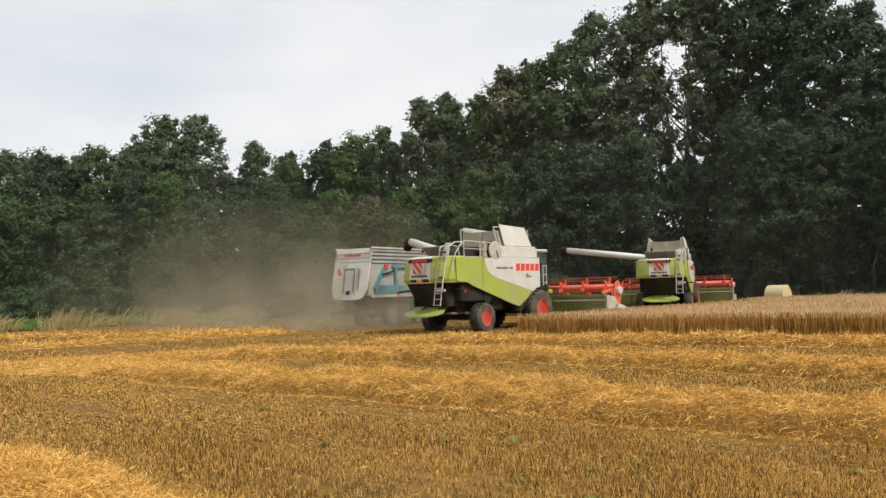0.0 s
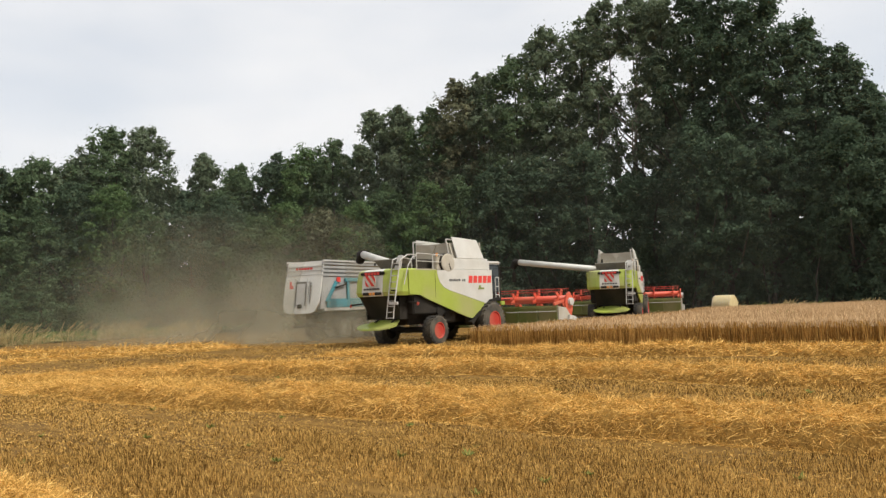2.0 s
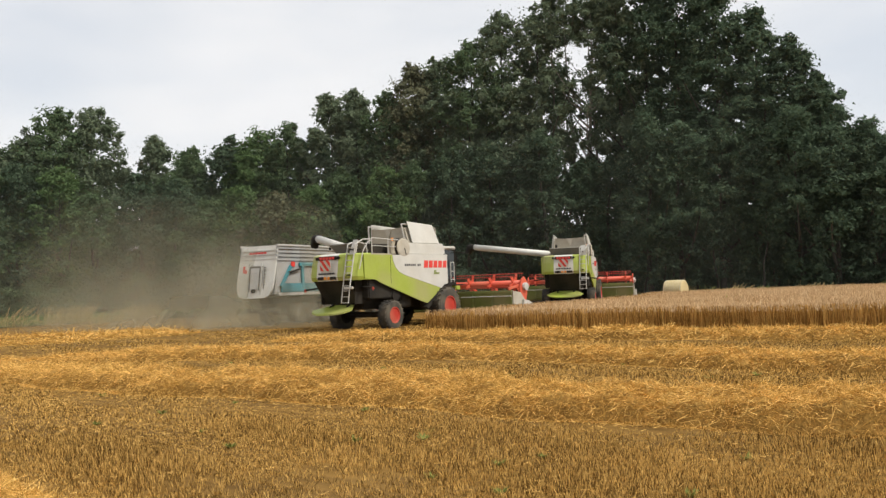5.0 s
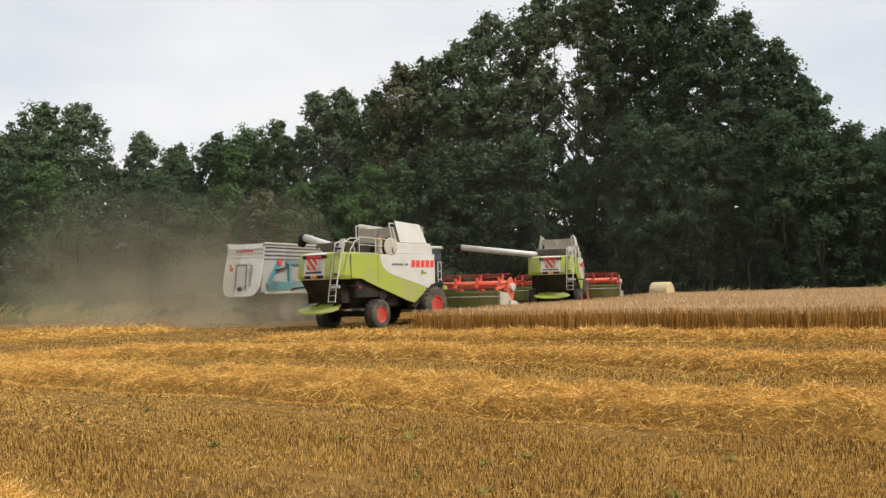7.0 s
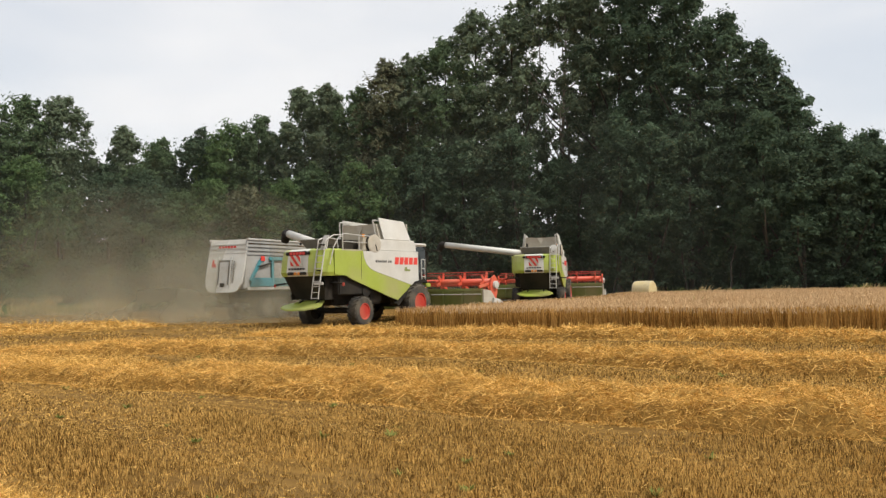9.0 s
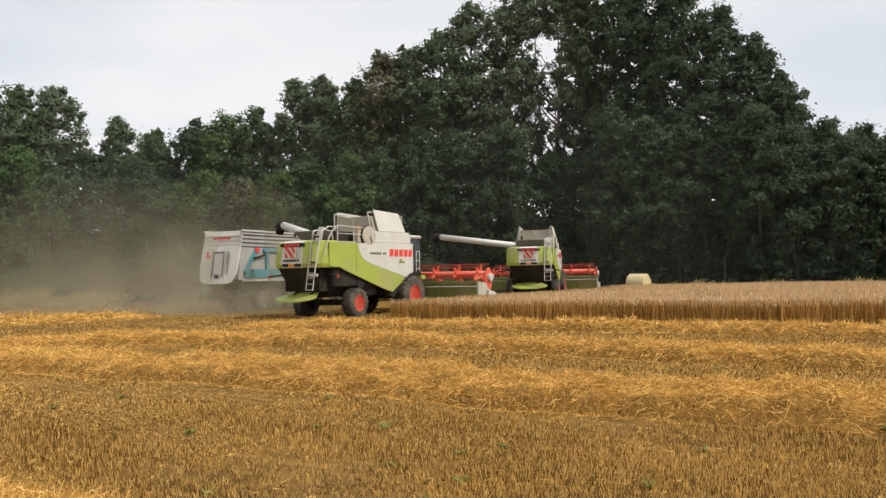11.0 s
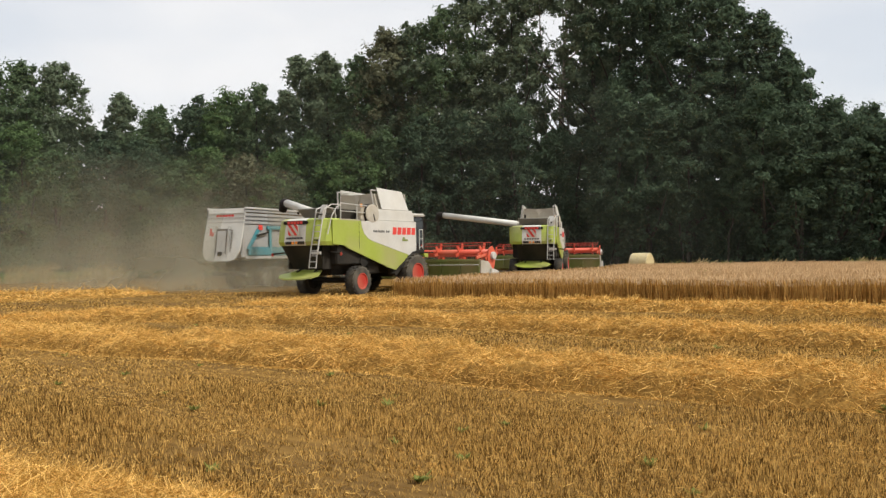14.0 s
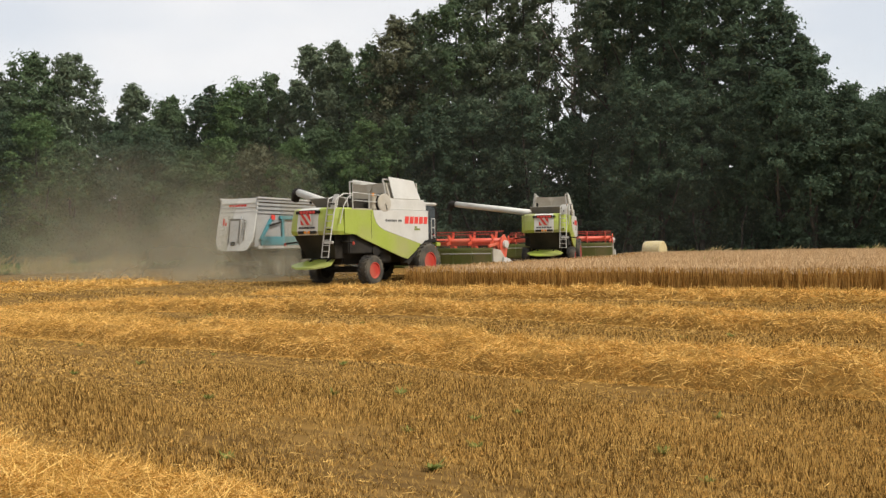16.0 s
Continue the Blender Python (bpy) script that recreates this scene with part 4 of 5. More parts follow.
    path_tube(rail, [(1.42, 0.25, 3.42), (1.42, 0.25, 4.08)], 0.022)
    P("deck_rail", rail, M_STEEL, "pale steel guard rail")
    drum = lathe_x([(0, 0.45), (0.30, 0.45), (0.33, 0.41), (0.33, 0.03)], 28, (1.13, 1.18, 3.72))
    P("air_screen", drum, M_DARK, "dark round air screen")
    P("air_screen_cover", lathe_x([(0, 0.43), (0.03, 0.42), (0.045, 0.36), (0.045, 0.02)], 28, (1.462, 1.18, 3.72)), M_TANK, "pale round cover")
    P("screen_arm", B((1.515, 1.26, 3.55), (0.02, 0.04, 0.3), 0, Matrix.Rotation(radians(18), 3, "X")), M_DARK)
    P("electric_box", B((1.22, 0.72, 3.72), (0.28, 0.34, 0.62), 0.03), M_TANK, "beige electric box")
    P("beacon", T((1.24, 0.72, 4.03), (1.24, 0.72, 4.17), 0.055), M_ORANGE, "orange beacon lamp")
    # grain tank
    P("grain_tank", B((0, 2.92, 3.66), (2.72, 2.8, 0.62), 0.10), M_WHITE, "white grain tank side")
    P("tank_ledge", B((0, 2.92, 3.405), (2.86, 2.84, 0.05), 0.01), M_WHITE)
    P("tank_rear_wall", plate([(-1.08, 1.92, 3.80), (1.08, 1.92, 3.80), (0.93, 1.80, 4.72), (0.05, 1.80, 4.66), (-0.93, 1.80, 4.72)], (0, 1, 0), 0.05), M_TANK, "dusty beige tank wall")
    P("canvas_fold", plate([(-0.22, 1.79, 4.68), (0.25, 1.79, 4.68), (0.04, 1.77, 4.2)], (0, 1, 0), 0.04), M_TANK)
    for s in (1, -1):
        P("tank_side_wall", plate([(s * 1.12, 1.93, 3.85), (s * 1.12, 2.5, 3.92), (s * 0.98, 2.5, 4.76), (s * 0.95, 1.83, 4.70)], (s, 0, 0), 0.04), M_TANK, "dusty beige canvas wall")
        P("tank_frame", path_tube(bmesh.new(), [(s * 1.14, 1.80, 3.5), (s * 1.0, 1.62, 4.86), (s * 1.0, 2.4, 4.86)], 0.035), M_STEEL)
        P("tank_flap", plate([(s * 1.24, 2.05, 3.97), (s * 1.24, 3.95, 3.97), (s * 1.06, 3.66, 4.88), (s * 1.06, 1.90, 4.98)], (s, 0, 0.15), 0.04), M_WHITE, "white raised tank flap")
    P("front_flap", plate([(-1.1, 3.95, 3.97), (1.1, 3.95, 3.97), (1.0, 4.0, 4.80), (-1.0, 4.0, 4.80)], (0, 1, 0), 0.04), M_TANK)
    # cab
    cab = P("cab", B((0, 5.0, 1.98), (1.95, 1.2, 0.5), 0.08), M_DARK, "black cab base")
    P("cab_glass", B((0, 5.0, 2.98), (1.85, 1.16, 1.52), 0.10), M_GLASS, "dark tinted cab windows", cab)
    for s in (1, -1):
        for y in (4.45, 5.55):
            P("cab_pillar", T((s * 0.93, y, 2.2), (s * 0.88, y + 0.02, 3.75), 0.045), M_DARK, "", cab)
        P("mirror_arm", path_tube(bmesh.new(), [(s * 0.95, 5.55, 3.6), (s * 1.6, 5.8, 3.5), (s * 1.62, 5.8, 3.0)], 0.02), M_DARK, "", cab)
        P("mirror", B((s * 1.62, 5.8, 3.05), (0.22, 0.07, 0.5), 0.03), M_DARK, "black mirror", cab)
    P("cab_seat", B((0, 4.95, 2.6), (0.6, 0.55, 1.1), 0.1), M_DARK, "", cab)
    P("cab_roof", B((0, 4.98, 3.81), (2.0, 1.3, 0.16), 0.07), M_WHITE, "white cab roof", cab)
    steps = bmesh.new()
    for y in (4.46, 4.72):
        path_tube(steps, [(1.5, y, 1.95), (1.5, y, 3.05)], 0.022)
    path_tube(steps, [(1.5, 4.46, 3.05), (1.5, 4.72, 3.05)], 0.022)
    for z in (2.2, 2.6):
        tube(steps, (1.5, 4.46, z), (1.5, 4.72, z), 0.02)
    P("cab_steps", steps, M_STEEL, "pale steel cab rail")
    P("step_bracket", B((1.40, 4.86, 1.78), (0.42, 0.34, 0.20), 0.03), M_GREEN, "lime green step bracket")
    P("cab_platform", B((1.25, 5.0, 1.93), (0.62, 1.0, 0.06), 0.01), M_DARK)
    # rear ladder
    lad = P("ladder", path_tube(bmesh.new(), [(0.99, -2.06, 1.98), (1.0, -1.72, 3.82), (1.06, -1.38, 3.96)], 0.028), M_STEEL, "pale steel ladder")
    P("ladder_rail", path_tube(bmesh.new(), [(1.38, -2.06, 1.98), (1.40, -1.70, 3.80), (1.44, -1.3, 4.04), (1.44, -0.75, 4.06)], 0.028), M_STEEL, "", lad)
    for k in range(7):
        z = 2.05 + k * 0.27
        P("rung", B((1.19, -2.06 + 0.18 * (z - 1.98), z), (0.39, 0.07, 0.03)), M_STEEL, "", lad)
    for x in (0.98, 1.37):
        P("lower_rail", T((x, -2.16, 1.30), (x, -2.04, 2.1), 0.022), M_STEEL, "", lad)
    for z in (1.33, 1.58, 1.83):
        P("rung", B((1.175, -2.155 + 0.15 * (z - 1.33), z), (0.38, 0.06, 0.03)), M_STEEL, "", lad)
    P("ladder_bracket", B((1.18, -1.80, 2.5), (0.06, 0.42, 0.06)), M_DARK, "", lad)
    P("ladder_bracket", B((1.2, -1.5, 3.6), (0.06, 0.6, 0.06)), M_DARK, "", lad)
    P("hand_rail", path_tube(bmesh.new(), [(1.50, -1.60, 2.75), (1.50, -1.35, 3.55), (1.50, -1.05, 3.95), (1.45, -0.76, 4.0)], 0.022), M_STEEL, "", lad)
    P("hand_rail", path_tube(bmesh.new(), [(1.12, -1.62, 3.5), (1.12, -1.25, 3.92), (1.15, -0.80, 3.88), (1.15, -0.75, 3.45)], 0.022), M_STEEL, "", lad)
    P("ladder_panel", plate([(1.02, -1.66, 3.42), (1.36, -1.66, 3.42), (1.36, -1.50, 4.02), (1.10, -1.50, 4.02)], (0, 1, 0), 0.05), M_STEEL, "pale perforated step panel", lad)
    P("ladder_latch", B((1.30, -2.05, 1.95), (0.5, 0.10, 0.12), 0.02), M_STEEL, "", lad)
    # unloading pipe, swung out to the machine's left
    pipe = P("unloading_pipe", tube(bmesh.new(), (-1.05, 1.0, 3.62), tip, 0.21, 0.20, 20), M_WHITE, "white unloading pipe", smooth=True)
    P("pipe_elbow", B((-1.15, 1.02, 3.55), (0.55, 0.6, 0.6), 0.16), M_TANK, "", pipe)
    sp2 = bmesh.new()
    px, py, pz = tip
    tube(sp2, (px + 0.04, py - 0.015, pz - 0.01), (px - 0.28, py + 0.1, pz + 0.01), 0.24, 0.25, 18)
    tube(sp2, (px - 0.24, py + 0.085, pz + 0.05), (px - 0.51, py + 0.18, pz - 0.38), 0.25, 0.20, 18)
    P("spout", sp2, M_DARK, "black rubber spout", pipe)
    P("pipe_lamp", B((px * 0.7 - 0.3, py * 0.7 + 0.3, 1.1 + pz * 0.7 - 0.32), (0.08, 0.1, 0.14), 0.02), M_DARK, "", pipe)
    # feeder house and header
    P("feeder_house", B((0, 5.35, 1.22), (1.4, 2.3, 0.75), 0.05, Matrix.Rotation(radians(-18), 3, "X")), M_OLIVE, "olive feeder house")
    W = 3.85
    hd = P("header", plate([(-W, 6.25, 0.30), (W, 6.25, 0.30), (W, 6.12, 1.12), (-W, 6.12, 1.12)], (0, 1, 0), 0.08), M_OLIVE, "olive green header with trampled dust")
    P("header_beam", B((0, 6.15, 1.17), (2 * W, 0.18, 0.14), 0.03), M_OLIVE, "", hd)
    P("header_table", plate([(-W, 6.3, 0.30), (W, 6.3, 0.30), (W, 7.6, 0.20), (-W, 7.6, 0.20)], (0, 0, -1), 0.05), M_OLIVE, "", hd)
    P("feed_auger", tube(bmesh.new(), (-W + 0.1, 6.75, 0.62), (W - 0.1, 6.75, 0.62), 0.26, 0.26, 18), M_STEEL, "", hd)
    for k in range(7):
        P("header_rib", B((-W + 0.7 + k * 1.16, 6.12, 0.72), (0.06, 0.10, 0.74)), M_OLIVE, "", hd)
    P("header_rail", path_tube(bmesh.new(), [(-W, 5.98, 0.95), (-0.9, 5.98, 0.95)], 0.025), M_STEEL, "", hd)
    P("header_rail", path_tube(bmesh.new(), [(0.9, 5.98, 0.95), (W, 5.98, 0.95)], 0.025), M_STEEL, "", hd)
    for s in (1, -1):
        e = [(6.1, 0.25), (6.1, 1.2), (6.75, 1.12), (7.5, 0.35), (7.7, 0.15), (6.3, 0.12)]
        P("end_plate", plate([(s * W, y, z) for y, z in e], (s, 0, 0), 0.07), M_TANK, "", hd)
        P("divider", plate([(s * (W + 0.08), y, z) for y, z in ((6.8, 0.22), (6.85, 0.75), (7.3, 0.68), (8.2, 0.2))], (s, 0, 0), 0.12), M_WHITE, "pale crop divider", hd)
        P("reel_arm", B((s * (W - 0.15), 6.7, 1.42), (0.10, 1.4, 0.14), 0.02, Matrix.Rotation(radians(10), 3, "X")), M_REEL, "", hd)
        shield = [(6.92, 0.62), (6.80, 1.30), (6.98, 1.78), (7.22, 1.90), (7.48, 1.62), (7.42, 1.0), (7.30, 0.66)]
        P("reel_shield", plate([(s * (W - 0.06), y, z) for y, z in shield], (s, 0, 0), 0.07), M_REEL, "orange-red angular reel end shield", hd)
        P("reel_drive", lathe_x([(0, 0.20), (s * 0.12, 0.19), (s * 0.14, 0.04)], 18, (s * (W + 0.02), 7.2, 1.40)), M_STEEL, "", hd)
    reel = P("reel", tube(bmesh.new(), (-W + 0.1, 7.2, 1.38), (W - 0.1, 7.2, 1.38), 0.19, 0.19, 16), M_REEL, "orange-red reel tube", smooth=True)
    for k in range(6):
        a = math.tau * (k + 0.25) / 6
        y, z = 7.2 + 0.55 * math.cos(a), 1.38 + 0.55 * math.sin(a)
        bat = tube(bmesh.new(), (-W + 0.12, y, z), (W - 0.12, y, z), 0.022, None, 6)
        for j in range(56):
            x = -W + 0.2 + j * (2 * W - 0.4) / 55
            tube(bat, (x, y, z), (x, y - 0.04, z - 0.22), 0.008, 0.005, 3)
        P("reel_bat", bat, M_RED, "", reel)
    for k in range(6):
        x = -W + 0.55 + k * (2 * W - 1.1) / 5
        star = []
        for j in range(6):
            a = math.tau * (j + 0.25) / 6
            for da, r in ((-0.14, 0.52), (0.14, 0.52), (math.tau / 12, 0.21)):
                star.append((x, 7.2 + r * math.cos(a + da), 1.38 + r * math.sin(a + da)))
        bm = plate(star, (1, 0, 0), 0.04)
        P("reel_star", bm, M_REEL, "", reel)
    # the header is carried a little above the ground
    hd.location.z = 0.32
    reel.location.z = 0.48
    reel.parent = root
    # true length of the machine: all but the wheels' own shape is drawn out along it
    wheels = [o for o in root.children if o.name.startswith("wheel") and not o.data]
    kept = {o for w in wheels for o in w.children_recursive}
    for o in root.children_recursive:
        if o.data and o not in kept:
            for v in o.data.vertices:
                v.co.y *= 1.13
    for w in wheels:
        w.location = (w.location.x * 1.06, w.location.y * 1.13, w.location.z)
    return root


def placed(az, x, y, sunk=0.0):
    return pose(x, y, float(rise(x, y)) - sunk, 0, 0, -az)


combine = build_combine()
combine.matrix_basis = placed(41.5, 0.47, 38.6, 0.07)
second = build_combine((-6.56, 1.86, 4.40))
second.matrix_basis = placed(20.8, 13.94, 53.29)


def build_trailer():
    root = tagged(new("grain_trailer"), "grey and teal tipping grain trailer with white rear door, dusty", "trailer")
    def P(name, bm, mat, label="", parent=root):
        if name not in ("axle", "drawbar", "rear_bumper"):
            for v in bm.verts:
                # the body's rear slopes back towards its foot
                if v.co.y < 1.0 and v.co.z > 1.2 and name not in ("chassis",):
                    v.co.y -= 0.16 * (3.95 - v.co.z)
                v.co.z = 1.28 + (v.co.z - 1.28) * 1.06 + 0.26 if v.co.z > 0.9 else v.co.z
        return part(name, bm, mat, parent, label)
    W, L, z1 = 1.25, 7.6, 3.95
    P("box", B((0, L / 2 + 0.1, 2.55), (2 * W - 0.12, L - 0.1, 2.2), 0.03), M_GREYBODY, "grey box body")
    for k in range(4):
        for s in (1, -1):
            P("side_rib", B((s * (W - 0.04), L / 2, 3.22 + 0.2 * k), (0.06, L, 0.17), 0.03), M_GREYBODY, "")
    P("load", B((0, L / 2, 3.70), (2 * W - 0.3, L - 0.4, 0.12), 0.05), M_MOUND, "harvested grain")
    for s in (1, -1):
        P("top_rail", B((s * W, L / 2, z1), (0.10, L, 0.10), 0.02), M_STEEL)
        P("lower_band", B((s * (W + 0.01), L / 2 + 0.3, 1.76), (0.09, L - 0.6, 0.46), 0.03), M_TEAL, "teal lower band")
        P("upper_band", B((s * (W + 0.01), L / 2 + 0.9, 2.98), (0.09, L - 2.0, 0.20), 0.03), M_TEAL, "teal upper band")
        for y, lean in ((0.85, 28), (2.2, 0), (4.6, 0), (7.0, 0)):
            P("stanchion", B((s * (W + 0.015), y, 2.35), (0.10, 0.22, 1.2), 0.02, Matrix.Rotation(radians(-lean), 3, "X")), M_TEAL)
        P("sill", B((s * (W - 0.02), L / 2 + 0.2, 1.45), (0.08, L - 0.4, 0.16), 0.02), M_STEEL)
        P("sign", B((s * (W + 0.06), 4.8, 2.42), (0.02, 1.9, 0.50), 0.01), M_DARK, "dark sign panel")
        P("sign_badge", B((s * (W + 0.075), 4.15, 2.42), (0.02, 0.50, 0.46), 0.01), M_LOGO, "red sign badge")
        for k in range(5):
            P("marking", B((s * (W + 0.075), 4.62 + 0.21 * k, 2.42), (0.015, 0.13, 0.22)), M_WHITE)
        P("badge", B((s * (W + 0.005), 1.35, 2.98), (0.03, 0.34, 0.26), 0.01), M_LOGO)
        P("ram_arm", T((s * (W + 0.06), 1.0, 2.55), (s * (W + 0.06), 2.0, 2.75), 0.04), M_DARK)
    door = [(-1.22, 3.95), (1.22, 3.95), (1.25, 2.6), (1.22, 1.75), (1.0, 1.38), (0.7, 1.28), (-0.7, 1.28), (-1.0, 1.38), (-1.22, 1.75), (-1.25, 2.6)]
    d = P("rear_door", plate([(x, -0.10 * (3.95 - z) + 0.1, z) for x, z in door], (0, 1, 0), 0.09), M_DOOR, "white rear door with rounded lower corners")
    for k in range(3):
        P("door_rib", B((0, 0.04, 3.25 + 0.22 * k), (2.3, 0.05, 0.05), 0.01), M_STEEL, "", d)
    P("slide_gate", B((0, -0.12, 2.25), (0.62, 0.07, 1.1), 0.02), M_STEEL, "grey grain slide", d)
    for s in (1, -1):
        P("gate_rail", B((s * 0.42, -0.12, 2.25), (0.10, 0.07, 1.6), 0.01), M_STEEL, "", d)
    P("gate_frame", B((0, -0.105, 2.86), (0.98, 0.06, 0.10), 0.01), M_HOOD, "dark slide gate frame", d)
    for s in (1, -1):
        P("gate_edge", B((s * 0.335, -0.15, 2.25), (0.035, 0.05, 1.2), 0.005), M_HOOD, "", d)
    P("gate_rack", B((0.62, -0.10, 2.3), (0.09, 0.05, 1.1), 0.01), M_HOOD, "", d)
    for k in range(6):
        P("rack_tooth", B((0.62, -0.135, 1.85 + 0.18 * k), (0.15, 0.03, 0.05)), M_STEEL, "", d)
    P("gate_handle", B((0, -0.20, 1.65), (0.28, 0.06, 0.20), 0.02), M_DARK, "", d)
    for k in range(6):
        P("marking", B((-0.55 + 0.2 * k, 0.05, 3.58), (0.15, 0.02, 0.11)), M_LOGO, "", d)
    for k in range(2):
        P("marking", B((-0.85 + 0.14 * k, -0.03, 2.75 - 0.2 * k), (0.12, 0.02, 0.36)), M_LOGO, "", d)
    P("chassis", B((0, L / 2 + 0.5, 1.12), (0.9, L, 0.3), 0.03), M_DARK)
    P("rear_bumper", B((0, 0.25, 0.85), (2.3, 0.12, 0.22), 0.02), M_HOOD, "dusty rear bumper")
    for y in (1.9, 3.25, 4.6):
        P("axle", T((-0.9, y, 0.62), (0.9, y, 0.62), 0.09), M_DARK)
        for s in (1, -1):
            wheel(root, (s * 0.98, y, 0.6), 0.6, 0.48, 0.32, s, 16, M_HOOD, "dusty grey rim")
    P("drawbar", T((0, L, 1.0), (0, L + 1.9, 0.7), 0.12), M_DARK)
    return root


def build_tractor():
    root = tagged(new("tractor"), "blue tractor with dark glazed cab hitched to the trailer", "tractor")
    P = lambda name, bm, mat, label="", parent=root: part(name, bm, mat, parent, label)
    P("frame", B((0, 1.9, 0.95), (0.7, 4.2, 0.5), 0.05), M_DARK)
    P("bonnet", B((0, 3.1, 1.65), (0.95, 2.2, 0.85), 0.18), M_BLUE, "blue bonnet")
    P("grille", B((0, 4.21, 1.6), (0.7, 0.05, 0.6), 0.02), M_DARK)
    for s in (1, -1):
        wheel(root, (s * 0.95, 0.55, 0.92), 0.92, 0.6, 0.48, s, 20)
        wheel(root, (s * 0.92, 3.3, 0.66), 0.66, 0.45, 0.34, s, 18)
        P("mudguard", B((s * 0.9, 0.55, 1.75), (0.6, 1.5, 0.12), 0.05), M_BLUE)
        for y in (0.1, 1.75):
            P("cab_pillar", T((s * 0.75, y, 1.5), (s * 0.7, y, 2.85), 0.05), M_DARK)
    P("cab_base", B((0, 0.9, 1.45), (1.5, 1.7, 0.6), 0.08), M_DARK)
    P("cab_glass", B((0, 0.92, 2.28), (1.45, 1.62, 1.2), 0.08), M_GLASS, "dark tinted cab windows")
    P("cab_roof", B((0, 0.9, 2.92), (1.6, 1.85, 0.2), 0.08), M_BLUE, "pale blue cab roof")
    P("beacon", T((-0.6, 0.3, 3.02), (-0.6, 0.3, 3.2), 0.07), M_ORANGE, "orange beacon lamp")
    P("exhaust", T((0.6, 2.2, 1.9), (0.6, 2.2, 3.0), 0.06), M_DARK)
    return root


TRAILER_AZ = 33.0
trailer = build_trailer()
trailer.matrix_basis = placed(TRAILER_AZ, -4.9, 46.6)
tractor = build_tractor()
tractor.matrix_basis = placed(TRAILER_AZ, -4.9 + 9.7 * math.sin(radians(TRAILER_AZ)), 46.6 + 9.7 * math.cos(radians(TRAILER_AZ)))


# ---- bale ----
def build_bale(x, y, az, r, w):
    rng = random.Random(9)
    prof = [(-w / 2, r * 0.90), (-w / 2 + 0.06, r * 0.985), (-w * 0.2, r), (w * 0.2, r * 1.005), (w / 2 - 0.06, r * 0.985), (w / 2, r * 0.90)]
    bm = lathe_x(prof, 40)
    bmesh.ops.subdivide_edges(bm, edges=bm.edges, cuts=1, use_grid_fill=True)
    for v in bm.verts:
        v.co *= 1 + 0.018 * noise.noise(v.co * 3.0) + rng.uniform(-0.004, 0.004)
        v.co.z += r
        v.co.z = max(v.co.z, 0.02)
    ob = part("round_bale", bm, M_BALE)
    tagged(ob, "round straw bale lying at the far field edge", "straw bale")
    ob.matrix_basis = placed(az, x, y)
    for k in range(9):
        x0 = -w / 2 + 0.1 + k * (w - 0.2) / 8
        part("twine", lathe_x([(x0 - 0.006, r * 1.012), (x0 + 0.006, r * 1.012)], 36, (0, 0, r)), M_STEEL, ob)


build_bale(25.2, 63.6, 45.0, 0.80, 1.5)


# ---- grasses and weeds ----
def tuft(name, x, y, n, high, spread, width, mat, label, category, group, seed):
    rng = np.random.default_rng(seed)
    a, r = rng.uniform(0, math.tau, n), spread * np.sqrt(rng.uniform(0, 1, n))
    base = np.stack([np.cos(a) * r, np.sin(a) * r, np.full(n, -0.03)], 1)
    tip = base + np.stack([np.cos(a) * rng.uniform(0, 0.35, n) * high + rng.normal(0.28, 0.22, n) * high, np.sin(a) * rng.uniform(0, 0.5, n) * high, high * rng.uniform(0.15, 1.0, n) ** 1.3], 1)
    sag = np.stack([-0.12 * high + 0 * a, -0.1 * high * np.sin(a), np.full(n, 0.1 * high)], 1)
    v, f = strips(base, tip, width * rng.uniform(0.6, 1.4, n), sag, rng)
    ob = tagged(new(name, mesh_np(name, v, f, mat)), label, category, group)
    ob.location = (x, y, float(rise(x, y)))
    return ob


rng_g = random.Random(17)
for k in range(34):
    az = rng_g.choice((-30.5, -28.4, -26.8, -24.5, -23.2, -20.8, -18.0, -16.2, -13.5)) + rng_g.gauss(0, 0.55)
    d = margin(az) + rng_g.uniform(-1.0, 1.6)
    x, y = polar(az, d)
    tuft("dry_grass_tuft", x, y, 90, rng_g.uniform(0.8, 1.7), rng_g.uniform(0.5, 1.5), 0.030, M_DRYGRASS, "tall dry seeding grass at the field margin", "grass tuft", "field margin grasses", 900 + k)
for k in range(60):
    az = rng_g.uniform(16, 41)
    d = float(np.interp(az, [16, 20, 26, 34, 41], [66, 68.5, 73, 75, 76])) + rng_g.uniform(-0.8, 1.0)
    x, y = polar(az, d)
    tuft("dry_grass_tuft", x, y, 60, rng_g.uniform(0.7, 1.25), rng_g.uniform(0.3, 0.7), 0.045, M_DRYGRASS if k % 3 else M_WEED, "tall grass and weeds behind the wheat", "grass tuft", "field margin grasses", 960 + k)


def verge_blades(seed):
    rng = np.random.default_rng(seed)
    n = 30000
    az = rng.uniform(-36, -2, n)
    d = np.interp(az, [-48, -33, -27, -9, 0], [60, 62, 65, 75, 80]) + rng.uniform(0.0, 28.0, n)
    x, y = d * np.sin(np.radians(az)), d * np.cos(np.radians(az))
    base = np.stack([x, y, rise(x, y) + 0.05], 1)
    tip = base + np.stack([rng.normal(0, 0.1, n), rng.normal(0, 0.1, n), rng.uniform(0.2, 0.5, n)], 1)
    v, f = strips(base, tip, 0.06 * np.ones(n), None, rng)
    tagged(new("verge_grass", mesh_np("verge_grass", v, f, M_GRASS)), "uncut green grass along the woodland edge", "grass", kind="stuff")


verge_blades(41)


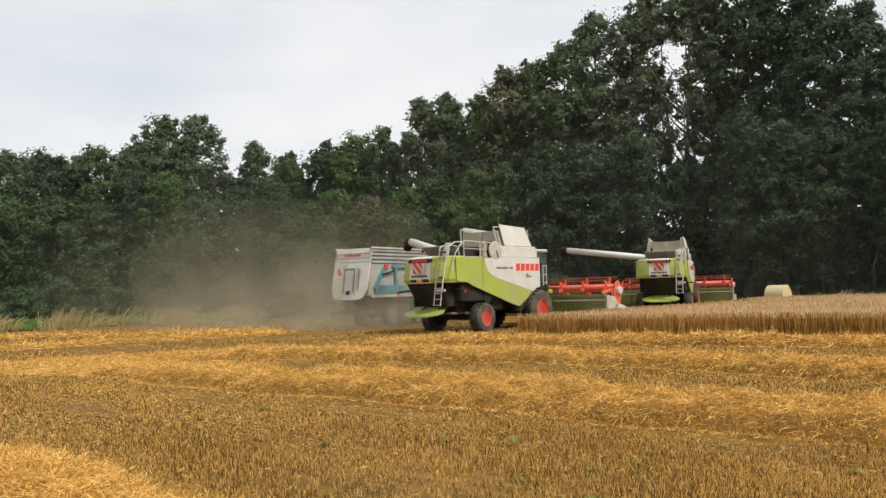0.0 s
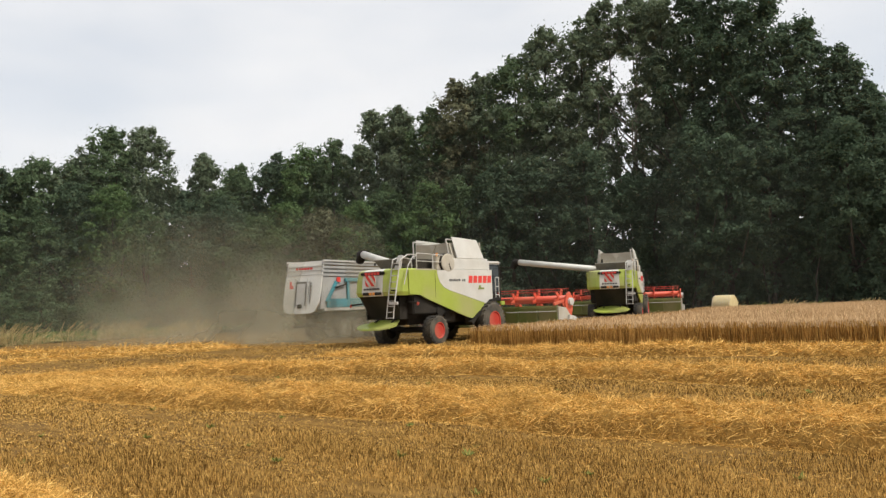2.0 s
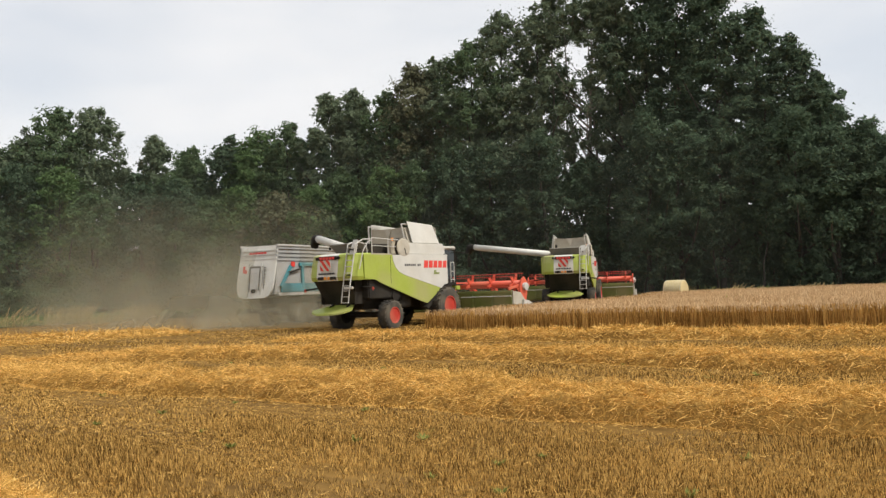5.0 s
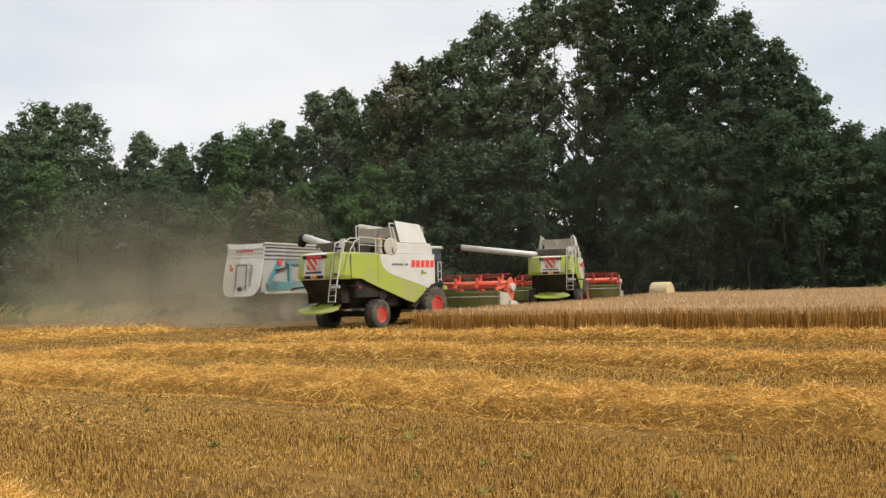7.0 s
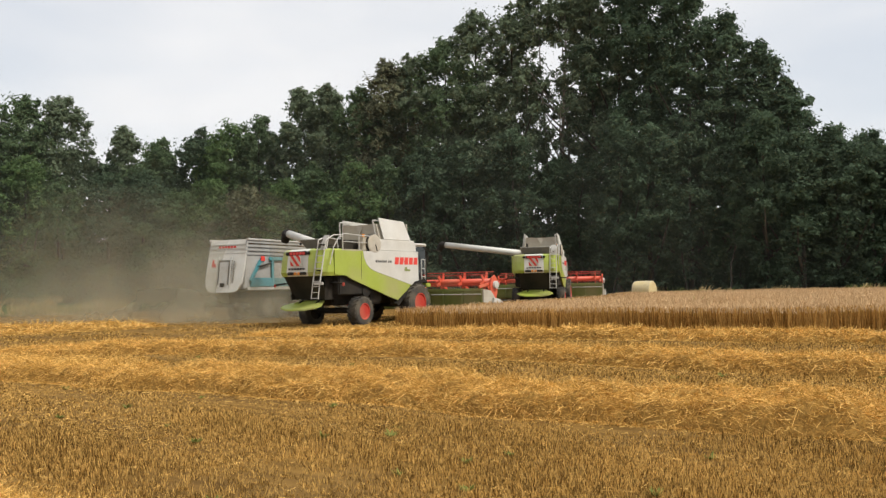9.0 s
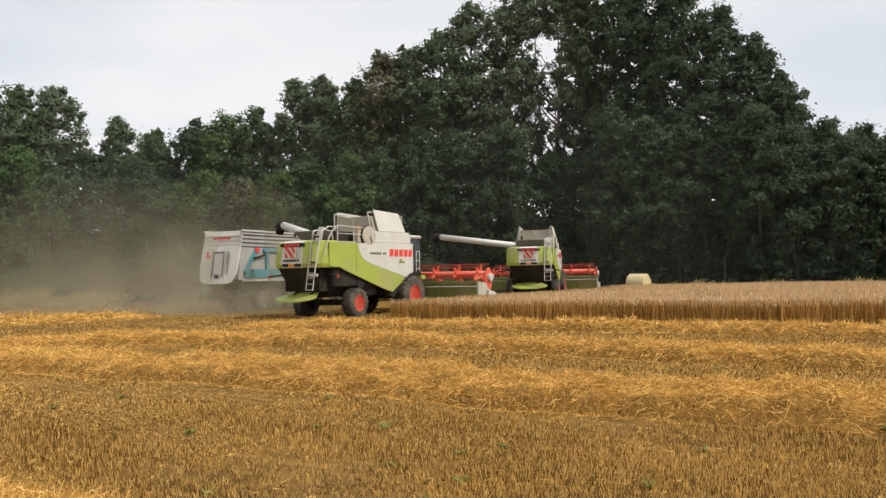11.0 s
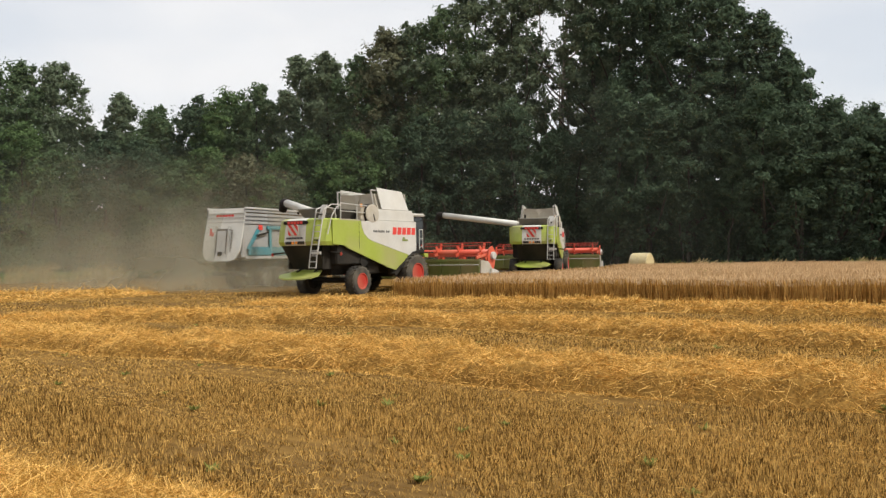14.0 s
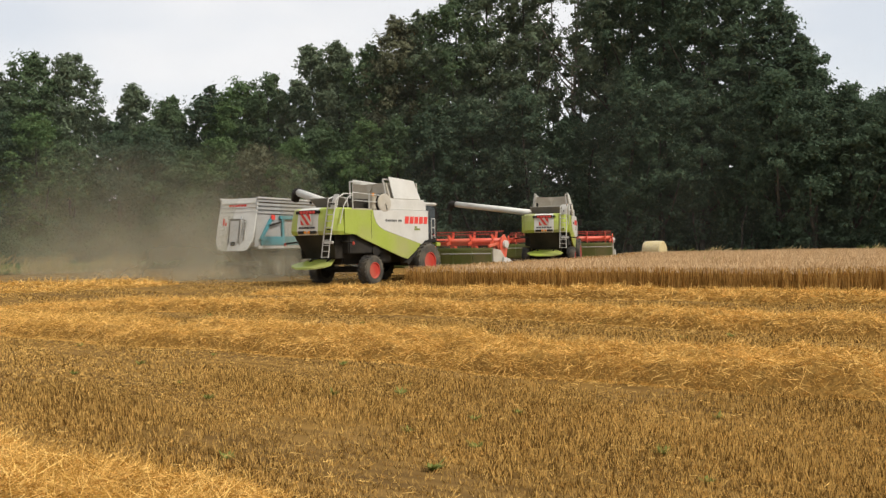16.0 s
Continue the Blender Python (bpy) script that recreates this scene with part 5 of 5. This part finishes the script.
def weed(x, y, size, seed):
    rng = np.random.default_rng(seed)
    n = 30
    a = rng.uniform(0, math.tau, n)
    out = np.stack([np.cos(a), np.sin(a), rng.uniform(0.3, 0.9, n)], 1) * (size * rng.uniform(0.4, 1.2, (n, 1)))
    side = np.stack([-np.sin(a), np.cos(a), np.zeros(n)], 1) * (size * 0.16)
    v = np.concatenate([np.zeros((1, 3)), np.stack([out * 0.6 + side, out, out * 0.6 - side], 1).reshape(-1, 3)])
    k = 1 + np.arange(n) * 3
    f = np.stack([np.zeros(n, int), k, k + 1, k + 2], 1)
    ob = tagged(new("weed", mesh_np("weed", v, f, M_WEED)), "small green weed growing among the stubble", "weed", "field weeds")
    ob.location = (x, y, float(rise(x, y)))


for k in range(60):
    r, a = math.sqrt(rng_g.uniform(36, 500)), rng_g.uniform(radians(-30), radians(38))
    weed(r * math.sin(a), r * math.cos(a), rng_g.uniform(0.05, 0.11), 1100 + k)
for x, y, s in ((1.9, 11.6, 0.16), (0.75, 6.5, 0.10), (1.2, 7.1, 0.09), (5.9, 8.0, 0.16), (-0.9, 7.2, 0.08)):
    weed(x, y, s, int(x * 100) + 1300)


tuft("tall_weed", 17.9, 38.5, 16, 1.1, 0.08, 0.03, M_WEED, "spiky olive weed standing above the wheat", "weed", "field weeds", 1)


# ---- dust behind the machines ----
def dust_cloud(x, y, az, half, deep, high, most, seed, colour=(0.47, 0.435, 0.315), label="tan harvest dust drifting low behind the machines"):
    """A low rolling bank of dust: a lumpy dome that thins out towards its rim and top."""
    bm = bmesh.new()
    rows, cols = 22, 48
    ring = []
    for i in range(rows + 1):
        e = math.pi / 2 * i / rows
        line = []
        for j in range(cols):
            a = math.tau * j / cols
            full = max(math.cos(e), 0.0) ** 0.5
            d = Vector((math.cos(a) * full, math.sin(a) * full, math.sin(e)))
            k = 1 + 0.16 * noise.noise(d * 2.2 + Vector((seed, 0, 0))) + 0.05 * noise.noise(d * 6.0 + Vector((0, seed, 0)))
            line.append(bm.verts.new((d.x * half * k, d.y * deep * k, 0.02 + d.z * high * k)))
        ring.append(line)
    for a, b in zip(ring[:19], ring[1:19]):
        for j in range(cols):
            bm.faces.new((a[j], a[(j + 1) % cols], b[(j + 1) % cols], b[j]))
    for v in [v for v in bm.verts if not v.link_faces]:
        bm.verts.remove(v)
    bmesh.ops.remove_doubles(bm, verts=bm.verts, dist=0.001)
    mat = dust_material("airborne_dust", colour, half * 0.98, high * 0.95, most)
    ob = part("dust_cloud", bm, mat, smooth=True)
    tagged(ob, label, "dust cloud", "drifting dust", "stuff")
    ob.matrix_basis = placed(az, x, y)


dust_cloud(-8.8, 49.3, -10, 9.5, 3.6, 8.2, 0.62, 1.0)
dust_cloud(-16.0, 55.5, -16, 10.5, 3.4, 9.0, 0.15, 5.0)
dust_cloud(-3.4, 43.2, -4, 6.2, 1.5, 3.2, 0.52, 9.0)
# wide thin shell added as dust haze, to lift the trees' dark tones
dust_cloud(0.0, 66.0, 0, 85.0, 2.4, 36.0, 0.034, 3.0, (0.45, 0.455, 0.40), "faint veil of dust haze added to lighten the woodland")
